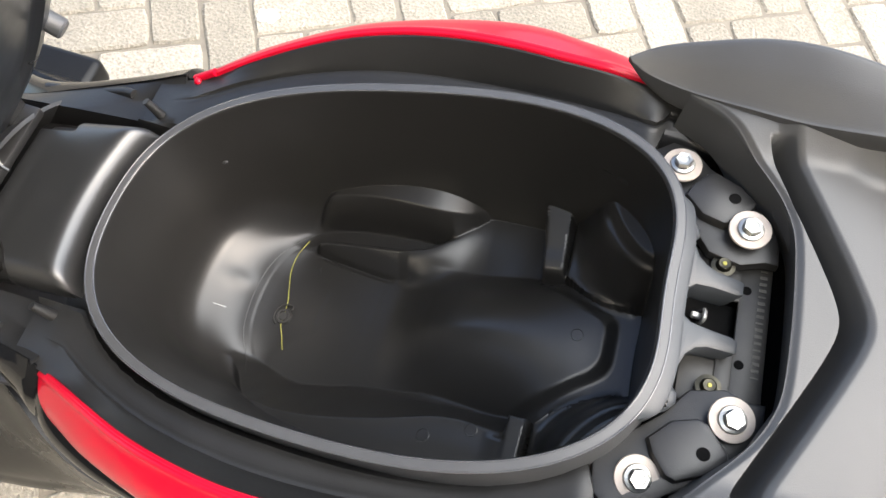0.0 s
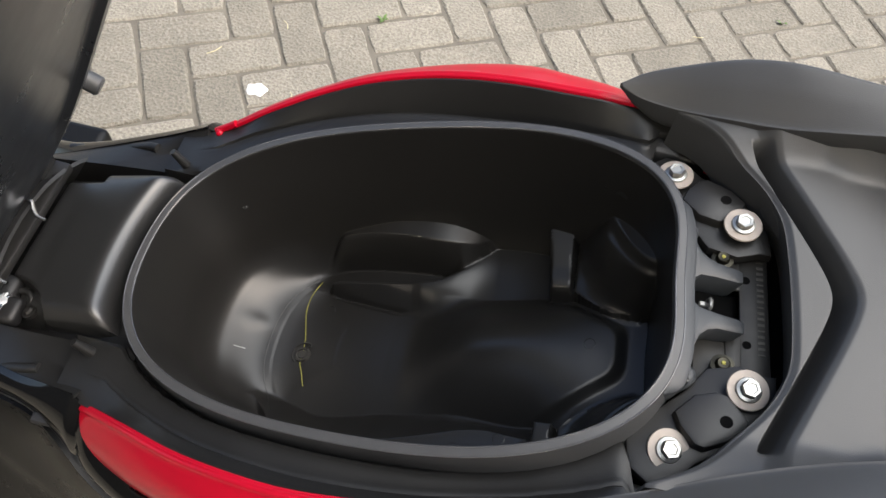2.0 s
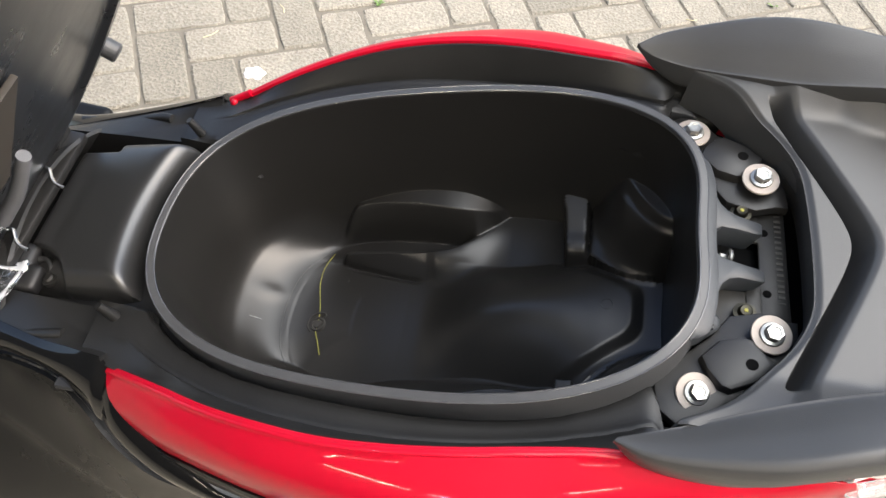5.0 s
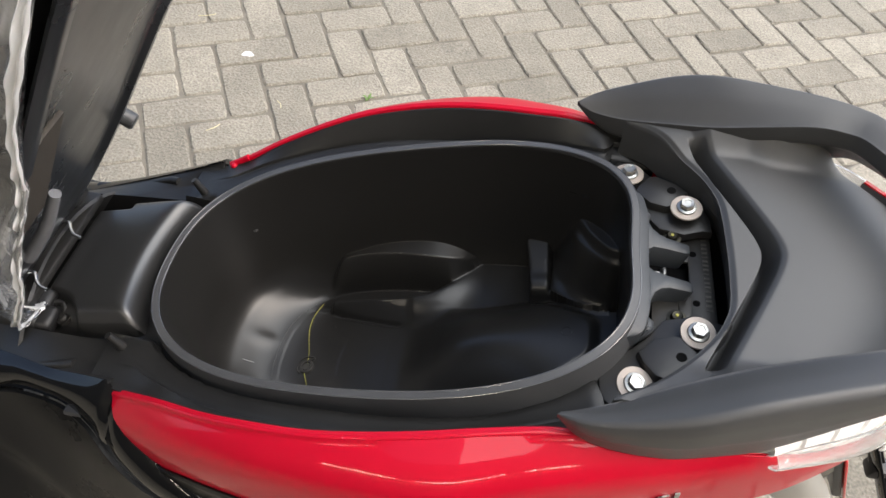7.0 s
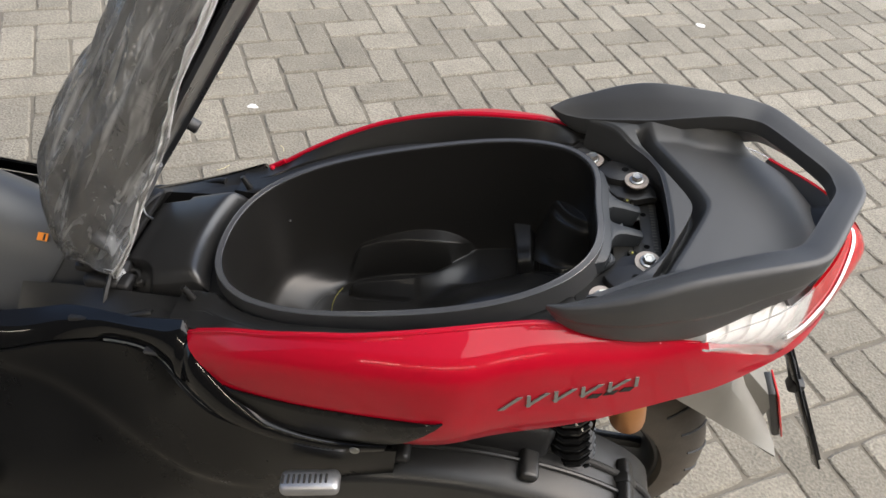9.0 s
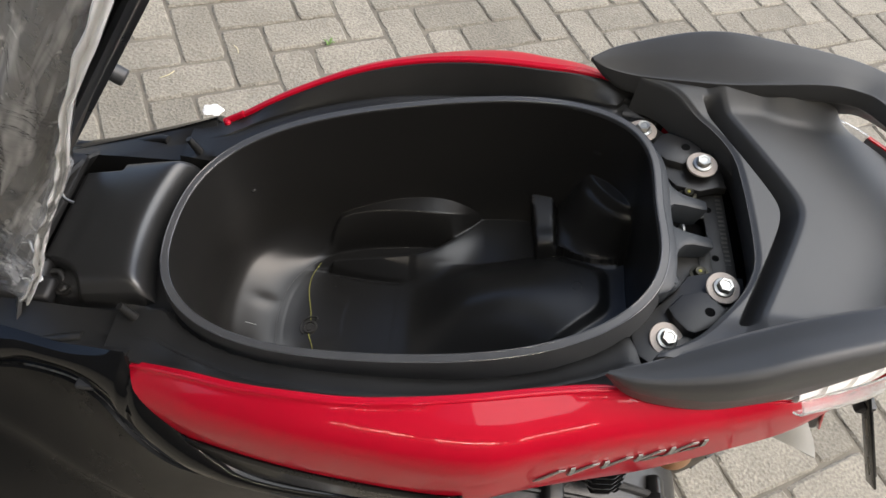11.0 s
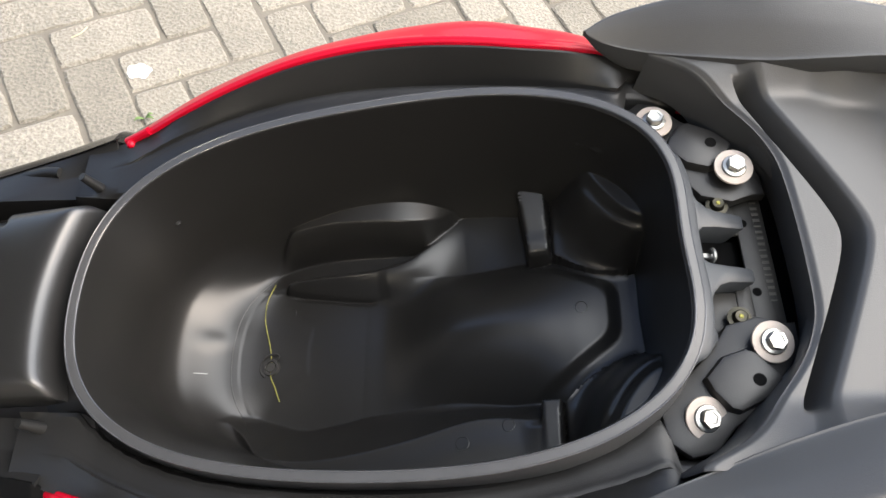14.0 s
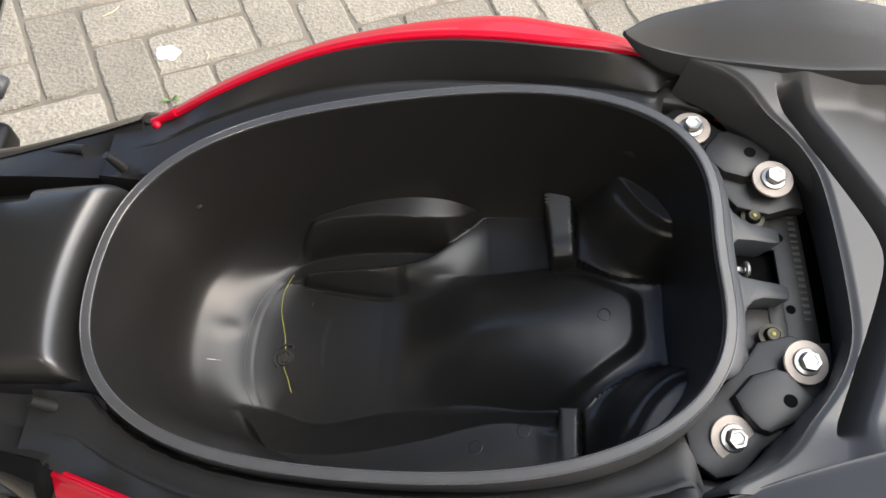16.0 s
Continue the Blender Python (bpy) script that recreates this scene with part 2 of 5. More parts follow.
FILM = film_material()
HEM = lens_material("film_hem_plastic", (0.86, 0.86, 0.86), 0.3, 0.3)
LENS_CLEAR = lens_material("clear_lens", (0.95, 0.95, 0.95), 0.06, 0.85)
LENS_RED = lens_material("red_lens", (0.75, 0.01, 0.02), 0.08, 0.6)
LAMP_IN = material("lamp_reflector", (0.88, 0.88, 0.88), 0.3, metal=0.15, wear=0.2, wear_scale=60)


# ---- mesh helpers ----
def part(name, bm, mat, parent=None, label="", smooth=True, sharp=40.0):
    """Links a bmesh as one mesh object under a thing or a part."""
    bmesh.ops.recalc_face_normals(bm, faces=bm.faces)
    me = bpy.data.meshes.new(name)
    bm.to_mesh(me)
    bm.free()
    me.materials.append(mat)
    if smooth:
        me.shade_smooth()
        me.set_sharp_from_angle(angle=radians(sharp))
    ob = new(name, me)
    if parent is not None:
        ob.parent = parent
    if label:
        tagged(ob, label)
    return ob


def spline(knots):
    """A smooth function through (x, value) knots."""
    xs = [k[0] for k in knots]
    ys = [k[1] for k in knots]

    def f(x):
        if x <= xs[0]:
            return ys[0]
        if x >= xs[-1]:
            return ys[-1]
        i = max(k for k in range(len(xs) - 1) if xs[k] <= x)
        h = xs[i + 1] - xs[i]
        u = (x - xs[i]) / h

        def slope(k):
            if k == 0:
                return (ys[1] - ys[0]) / (xs[1] - xs[0])
            if k == len(xs) - 1:
                return (ys[-1] - ys[-2]) / (xs[-1] - xs[-2])
            return (ys[k + 1] - ys[k - 1]) / (xs[k + 1] - xs[k - 1])
        m0, m1 = slope(i) * h, slope(i + 1) * h
        return (2 * u**3 - 3 * u**2 + 1) * ys[i] + (u**3 - 2 * u**2 + u) * m0 + (-2 * u**3 + 3 * u**2) * ys[i + 1] + (u**3 - u**2) * m1
    return f


def sstep(a, b, x):
    u = min(1.0, max(0.0, (x - a) / (b - a)))
    return u * u * (3 - 2 * u)


def lerp(a, b, u):
    return a + (b - a) * u


def grid(fn, nu, nv, wrap_u=False, thick=0.0, cap_v=False):
    """A bmesh from fn(u, v) -> (x, y, z) over the unit square; thick: a shell of that thickness on the inner side."""
    bm = bmesh.new()
    cols = nu if wrap_u else nu + 1
    pts = [[Vector(fn(i / nu, j / nv)) for j in range(nv + 1)] for i in range(cols)]
    vs = [[bm.verts.new(p) for p in col] for col in pts]
    n = len(vs)
    rng = range(n) if wrap_u else range(n - 1)
    for i in rng:
        for j in range(nv):
            a, b, c, d = vs[i][j], vs[(i + 1) % n][j], vs[(i + 1) % n][j + 1], vs[i][j + 1]
            try:
                bm.faces.new((a, b, c, d))
            except ValueError:
                pass
    if cap_v:
        bm.faces.new([vs[i][0] for i in range(n)])
        bm.faces.new([vs[i][nv] for i in reversed(range(n))])
    bmesh.ops.remove_doubles(bm, verts=bm.verts, dist=1e-6)
    if thick:
        bmesh.ops.recalc_face_normals(bm, faces=bm.faces)
        bmesh.ops.solidify(bm, geom=bm.faces[:], thickness=thick)
    return bm


def rbox(sx, sy, sz, r=0.004, seg=2, at=(0, 0, 0), m=None):
    """A box with rounded edges, centred at `at`, then moved by m."""
    bm = bmesh.new()
    bmesh.ops.create_cube(bm, size=1.0, matrix=Matrix.Translation(at) @ Matrix.Diagonal((sx, sy, sz, 1)))
    if r:
        bmesh.ops.bevel(bm, geom=bm.edges[:], offset=min(r, 0.49 * min(sx, sy, sz)), segments=seg, profile=0.5, affect="EDGES")
    if m is not None:
        bmesh.ops.transform(bm, matrix=m, verts=bm.verts)
    return bm


def lathe(profile, seg=32, m=None, close=True):
    """A turned body from (radius, height) pairs round z."""
    bm = bmesh.new()
    rings = []
    for r, h in profile:
        if r < 1e-6:
            rings.append([bm.verts.new((0, 0, h))])
        else:
            rings.append([bm.verts.new((r * math.cos(2 * math.pi * k / seg), r * math.sin(2 * math.pi * k / seg), h)) for k in range(seg)])
    for a, b in zip(rings, rings[1:]):
        for k in range(seg):
            q = [a[k % len(a)], a[(k + 1) % len(a)], b[(k + 1) % len(b)], b[k % len(b)]]
            q = list(dict.fromkeys(q))
            if len(q) > 2:
                try:
                    bm.faces.new(q)
                except ValueError:
                    pass
    if m is not None:
        bmesh.ops.transform(bm, matrix=m, verts=bm.verts)
    return bm


def prism(outline, z0, z1, r=0.0, m=None, seg=2):
    """An extruded plan outline [(x, y), ...], with bevelled rims."""
    bm = bmesh.new()
    vs = [bm.verts.new((x, y, z0)) for x, y in outline]
    f = bm.faces.new(vs)
    ext = bmesh.ops.extrude_face_region(bm, geom=[f])
    top = [v for v in ext["geom"] if isinstance(v, bmesh.types.BMVert)]
    bmesh.ops.translate(bm, vec=(0, 0, z1 - z0), verts=top)
    if r:
        tops = set(top)
        edges = [e for e in bm.edges if e.verts[0] in tops and e.verts[1] in tops]
        bmesh.ops.bevel(bm, geom=edges, offset=r, segments=seg, profile=0.5, affect="EDGES")
    if m is not None:
        bmesh.ops.transform(bm, matrix=m, verts=bm.verts)
    return bm


def tube(points, radius, seg=10, closed=False, smooth_n=6):
    """A round bar along points, smoothed."""
    P = [Vector(p) for p in points]
    if smooth_n > 1:
        out = []
        n = len(P)
        for i in range(n if closed else n - 1):
            p0, p1, p2, p3 = (P[(i - 1) % n], P[i], P[(i + 1) % n], P[(i + 2) % n]) if closed else (P[max(i - 1, 0)], P[i], P[i + 1], P[min(i + 2, n - 1)])
            for k in range(smooth_n):
                u = k / smooth_n
                out.append(0.5 * ((2 * p1) + (p2 - p0) * u + (2 * p0 - 5 * p1 + 4 * p2 - p3) * u * u + (3 * p1 - p0 - 3 * p2 + p3) * u**3))
        if not closed:
            out.append(P[-1])
        P = out
    n = len(P)
    bm = bmesh.new()
    rings = []
    side = None
    for i, p in enumerate(P):
        d = (P[(i + 1) % n] - P[i - 1]) if closed else (P[min(i + 1, n - 1)] - P[max(i - 1, 0)])
        d.normalize()
        if side is None:
            side = d.orthogonal().normalized()
        side = (side - d * side.dot(d)).normalized()
        up = d.cross(side)
        rr = radius(i / (n - 1)) if callable(radius) else radius
        rings.append([bm.verts.new(p + rr * (math.cos(2 * math.pi * k / seg) * side + math.sin(2 * math.pi * k / seg) * up)) for k in range(seg)])
    m = n if closed else n - 1
    for i in range(m):
        a, b = rings[i], rings[(i + 1) % n]
        for k in range(seg):
            bm.faces.new((a[k], a[(k + 1) % seg], b[(k + 1) % seg], b[k]))
    if not closed:
        bm.faces.new(rings[0])
        bm.faces.new(rings[-1][::-1])
    return bm


def join(*bms):
    out = bms[0]
    for b in bms[1:]:
        me = bpy.data.meshes.new("tmp")
        b.to_mesh(me)
        out.from_mesh(me)
        bpy.data.meshes.remove(me)
        b.free()
    return out


# ---- plan of the scooter: x to its tail, y to its right side, z up ----
RIM_C = (0.1549, 0.0093, -0.0042, -0.0029, -0.0071, -0.0013, -0.0002)


def rim_z(x):
    u = x + 0.24
    return 0.6818 + 0.365 * u + 0.0467 * u * u + 0.0045 * u**3


def rim_xy(th, grow=0.0):
    """The storage box's inner edge in plan, pushed outwards by grow."""
    r = sum(c * math.cos(k * th) for k, c in enumerate(RIM_C))
    x, y = -0.2471 + 1.6 * r * math.cos(th), r * math.sin(th)
    if grow:
        e = 1e-3
        r1 = sum(c * math.cos(k * (th + e)) for k, c in enumerate(RIM_C))
        dx, dy = -0.2471 + 1.6 * r1 * math.cos(th + e) - x, r1 * math.sin(th + e) - y
        n = math.hypot(dx, dy)
        x, y = x + grow * dy / n, y - grow * dx / n
    return x, y + 0.003


def rim_half(x, grow=0.0):
    """The rim's half width at x."""
    best = 0.0
    for k in range(0, 181):
        a, b = rim_xy(math.pi * k / 180, grow)
        if abs(a - x) < 0.004:
            best = max(best, b - 0.003)
    return best


top_y = spline([(-0.50, 0.150), (-0.451, 0.164), (-0.403, 0.178), (-0.354, 0.192), (-0.306, 0.201), (-0.257, 0.206), (-0.208, 0.205), (-0.16, 0.200), (-0.111, 0.192), (-0.063, 0.185), (0.0, 0.178), (0.05, 0.172), (0.107, 0.165), (0.16, 0.145), (0.215, 0.115), (0.26, 0.082), (0.30, 0.035)])
top_z = spline([(-0.50, 0.561), (-0.451, 0.597), (-0.403, 0.629), (-0.354, 0.656), (-0.306, 0.680), (-0.257, 0.699), (-0.208, 0.716), (-0.16, 0.730), (-0.111, 0.742), (-0.063, 0.751), (0.0, 0.748), (0.05, 0.742), (0.107, 0.742), (0.16, 0.722), (0.215, 0.707), (0.26, 0.702), (0.30, 0.70)])
wide_y = spline([(-1.2, 0.20), (-0.8, 0.205), (-0.6, 0.19), (-0.47, 0.190), (-0.39, 0.214), (-0.30, 0.234), (-0.20, 0.246), (-0.14, 0.246), (-0.09, 0.232), (0.0, 0.206), (0.057, 0.188), (0.107, 0.172), (0.16, 0.152), (0.212, 0.122), (0.26, 0.088), (0.30, 0.04)])
low_z = spline([(-0.47, 0.547), (-0.405, 0.553), (-0.33, 0.571), (-0.26, 0.585), (-0.235, 0.556), (-0.20, 0.549), (-0.14, 0.560), (-0.07, 0.580), (0.0, 0.602), (0.057, 0.622), (0.107, 0.640), (0.16, 0.655), (0.212, 0.668), (0.26, 0.68), (0.30, 0.69)])


def side_y(x, z):
    """Half width of the painted side panels at a height."""
    d = max(0.0, top_z(x) - z)
    b = 1 - math.exp(-d / 0.0125)
    y = top_y(x) + (wide_y(x) - top_y(x)) * b * 1.02
    return y - 0.35 * max(0.0, d - 0.10) ** 1.0 * sstep(0.1, 0.25, d)


# ---- the scooter ----
scooter = tagged(new("scooter"), "red and black motor scooter standing with its seat open", "motor scooter")
scooter.location = (0, 0, 0)


# the storage box is drawn square to its sloping rim: p along the rim's plane, y across, d down into the box
TILT_B = math.atan(0.365)
CB, SB = math.cos(TILT_B), math.sin(TILT_B)


def box_to_world(p, y, d):
    return -0.24 + p * CB + d * SB, y, 0.6818 + p * SB - d * CB


far_crest = spline([(-0.165, 0.068), (-0.150, 0.074), (-0.138, 0.078), (-0.093, 0.080), (-0.033, 0.083), (-0.008, 0.090), (0.016, 0.106), (0.035, 0.123), (0.053, 0.138), (0.07, 0.15)])
wedge_foot = spline([(-0.158, 0.071), (-0.12, 0.064), (-0.061, 0.055), (-0.040, 0.056)])
block_top = spline([(-0.17, 0.180), (-0.14, 0.158), (-0.10, 0.149), (-0.05, 0.147), (0.0, 0.154), (0.03, 0.168), (0.055, 0.190), (0.07, 0.21)])
block_edge = spline([(-0.17, 0.108), (-0.14, 0.118), (-0.10, 0.123), (-0.05, 0.1225), (0.0, 0.121), (0.03, 0.127), (0.055, 0.141)])
near_edge = spline([(-0.20, 0.075), (-0.172, 0.095), (-0.149, 0.114), (-0.128, 0.1205), (-0.091, 0.1235), (-0.044, 0.1185), (0.009, 0.1075), (0.06, 0.094), (0.085, 0.0915), (0.108, 0.0935), (0.13, 0.095)])
near_foot = spline([(-0.20, 0.060), (-0.158, 0.074), (-0.123, 0.0825), (-0.087, 0.0785), (-0.054, 0.072), (-0.006, 0.068), (0.038, 0.066), (0.104, 0.073), (0.13, 0.073)])
arch_top = spline([(-0.060, 0.2155), (-0.035, 0.213), (-0.012, 0.202), (0.015, 0.184), (0.045, 0.167), (0.08, 0.157), (0.12, 0.1545), (0.16, 0.156), (0.20, 0.159), (0.25, 0.159)])
arch_side = spline([(-0.060, 0.2155), (-0.02, 0.2145), (0.03, 0.211), (0.08, 0.202), (0.115, 0.190), (0.15, 0.172), (0.20, 0.160), (0.25, 0.158)])
hollow_foot = {1: spline([(0.147, 0.069), (0.171, 0.054), (0.19, 0.046), (0.214, 0.043), (0.235, 0.044)]), -1: spline([(0.149, 0.078), (0.166, 0.063), (0.187, 0.050), (0.213, 0.039), (0.235, 0.036)])}
hollow_edge = spline([(0.147, 0.160), (0.165, 0.134), (0.183, 0.106), (0.201, 0.080), (0.220, 0.064), (0.240, 0.058)])
rib_depth = spline([(0.066, 0.182), (0.071, 0.164), (0.078, 0.158), (0.095, 0.155), (0.110, 0.150), (0.138, 0.142), (0.16, 0.139)])


def soft_max(a, b, k):
    h = max(0.0, min(1.0, 0.5 + 0.5 * (a - b) / k))
    return lerp(b, a, h) + k * h * (1 - h)


def box_depth(p, y):
    """Depth of the box's floor with its moulded forms."""
    ay = abs(y)
    # flat floor in front, rising to the long arch over the wheel
    d = lerp(arch_top(p), arch_side(p), min(1.0, ay / 0.074) ** 1.8)
    # shallow gutter round the rear of the arch
    if p > 0.09:
        sd = soft_max(soft_max(p - 0.203, 0.577 * p - 0.817 * y - 0.1318, 0.012), 0.397 * p + 0.918 * y - 0.110, 0.012)
        d += 0.007 * sstep(-0.008, 0.006, sd) * sstep(0.105, 0.130, p)
    if y > 0:
        c = far_crest(p)
        apron = d
        if p < 0.056:
            t = (y - 0.045) / (c - 0.045)
            rim = 0.190 + 0.004 * sstep(0.0, 0.05, p)
            apron = lerp(d, rim, sstep(0.0, 1.0, t)) if t < 1 else lerp(rim, 0.210, sstep(0.0, 0.012, y - c) * (1 - sstep(0.02, 0.055, p)))
        else:
            apron = lerp(d, 0.194, sstep(0.045, 0.138, y))
        if p < -0.028:
            # sloping wedge with a fine groove at its foot
            g = wedge_foot(p)
            t = (y - g) / max(0.003, c - g)
            rise = lerp(0.0, 0.023, sstep(-0.160, -0.145, p))
            k = d - rise * min(1.0, max(0.0, t)) if t < 1 else lerp(d - rise, 0.210, sstep(0.0, 0.010, y - c))
            k += 0.0032 * math.exp(-((y - g) / 0.0026) ** 2) * sstep(-0.155, -0.140, p) * (1 - sstep(-0.060, -0.046, p))
            apron = lerp(k, apron, sstep(-0.046, -0.030, p))
        d = apron
        # rounded block standing out from the wall
        if p < 0.062 and p > -0.180:
            ye = block_edge(p)
            yb = max(c + 0.002, ye - 0.016)
            ye = max(ye, yb + 0.004)
            t = min(1.0, max(0.0, (y - yb) / (ye - yb)))
            full = (1 - (1 - t) ** 1.4) * sstep(-0.185, -0.125, p)
            if t > 0:
                d = min(d, lerp(d, block_top(p) - 0.20 * max(0.0, y - ye), full))
    else:
        e, f = near_edge(p), near_foot(p)
        f = min(f, e - 0.012)
        t = (ay - f) / (e - f)
        if t > 0:
            flat = 0.153 - 0.003 * sstep(0, 0.03, ay - e) + 0.040 * (1 - sstep(-0.20, -0.125, p))
            ramp = lerp(d, flat, min(1.0, t) ** 1.15)
            d = min(d, lerp(d, soft_max(ramp, flat, 0.004) - 0.0008, 1 - sstep(0.128, 0.140, p)) if p < 0.14 else d)
    # square ribs in the rear corners
    left = lerp(0.117, 0.123, sstep(0.138, 0.072, ay)) if y > 0 else 0.128
    on = sstep(left - 0.002, left + 0.002, p) * (1 - sstep(0.1455, 0.1495, p))
    if y > 0:
        if ay > 0.066:
            d = lerp(d, min(d, rib_depth(ay)), on)
    else:
        lift = 0.1465 + 0.0015 * sstep(0.09, 0.12, ay)
        d = lerp(d, min(d, lift), on * sstep(0.0745, 0.0785, ay))
        d = min(d, lerp(d, 0.149, sstep(0.108, 0.128, p) * (1 - sstep(0.128, 0.13, p)) * sstep(0.0, 0.008, ay - near_edge(p))))
    # swollen rear corners
    if p > 0.1465:
        sg = 1 if y > 0 else -1
        l, m = hollow_foot[sg](p), hollow_edge(p)
        t = (ay - l) / (m - l)
        if t > 0:
            k = 0.160 - (0.060 * sstep(-0.10, 1.0, min(1.0, t)) ** 1.1 + 0.012 * sstep(1.0, 1.5, t)) * sstep(0.142, 0.188, p)
            d = lerp(d, min(d, k), sstep(0.1465, 0.1505, p))
        d -= 0.0015 * math.exp(-((ay - l + 0.001) / 0.0032) ** 2) * sstep(0.150, 0.156, p) * (1 - sstep(0.214, 0.222, p))
    return d


ROWS_WALL = 0.46
SIDE_FOOT = 0.865
DISH = 0.825
# profile of the front wall: drawn back below the rim, then a scoop that runs out flat to the dish of the floor
front_s = spline([(0.0, 1.0), (0.15, 1.03), (0.3, 1.062), (0.4, 1.070), (0.5, 1.066), (0.6, 1.040), (0.7, 0.996), (0.8, 0.941), (0.9, 0.888), (1.0, DISH)])
front_d = spline([(0.0, 0.0), (0.15, 0.05), (0.3, 0.100), (0.4, 0.127), (0.5, 0.148), (0.6, 0.1631), (0.7, 0.1748), (0.8, 0.1873), (0.9, 0.1962), (1.0, 0.2030)])


def bucket_point(u, v):
    """u round the box, v from the rim's edge to the middle of the floor."""
    th = 2 * math.pi * u
    rx, ry = rim_xy(th)
    rz = rim_z(rx) - 0.002
    p0 = (rx + 0.24) * CB + (rz - 0.6818) * SB
    d0 = (rx + 0.24) * SB - (rz - 0.6818) * CB
    c = math.cos(th)
    fr = sstep(0.36, 0.97, -c) if math.sin(th) > 0 else sstep(0.52, 0.985, -c)
    foot = lerp(SIDE_FOOT, DISH, fr)
    if v < ROWS_WALL:
        w = v / ROWS_WALL
        s = lerp(lerp(1.0, SIDE_FOOT, w), front_s(w), fr)
        dw = d0 + lerp((0.240 - d0) * (1 - (1 - w) ** 1.25), front_d(w), fr)
    else:
        s = foot * (1 - (v - ROWS_WALL) / (1 - ROWS_WALL))
        t = min(1.0, max(0.0, (DISH - s) / 0.30))
        dw = lerp(0.240 + 0.3 * (foot - s), 0.203 + 0.0170 * (1 - (1 - t) ** 1.6) + 0.2 * max(0.0, DISH - 0.30 - s), fr)
    p, y = p0 * s, (ry - 0.003) * s
    fl = box_depth(p, y)
    k = 0.009
    h = max(0.0, min(1.0, 0.5 + 0.5 * (dw - fl) / k))
    d = lerp(dw, fl, h) - k * h * (1 - h)
    # small boss on the front wall
    d -= 0.0026 * math.exp(-((p + 0.226) / 0.013) ** 2 - ((y - 0.014) / 0.010) ** 2)
    x, yy, z = box_to_world(p, y, d)
    return x, yy + 0.003, z


def box_point(p, y):
    """The box's skin over a place of its floor."""
    th = math.atan2(y, p)
    u0 = min(range(360), key=lambda k: abs((math.atan2(rim_xy(2 * math.pi * k / 360)[1] - 0.003, (rim_xy(2 * math.pi * k / 360)[0] + 0.24) / CB) - th + math.pi) % (2 * math.pi) - math.pi))
    pick = min((k / 300 for k in range(60, 300)), key=lambda v: math.hypot((bucket_point(u0 / 360, v)[0] + 0.24) * CB + (bucket_point(u0 / 360, v)[2] - 0.6818) * SB - p, bucket_point(u0 / 360, v)[1] - 0.003 - y))
    x, yy, z = bucket_point(u0 / 360, pick)
    return x, yy, z + 0.0002


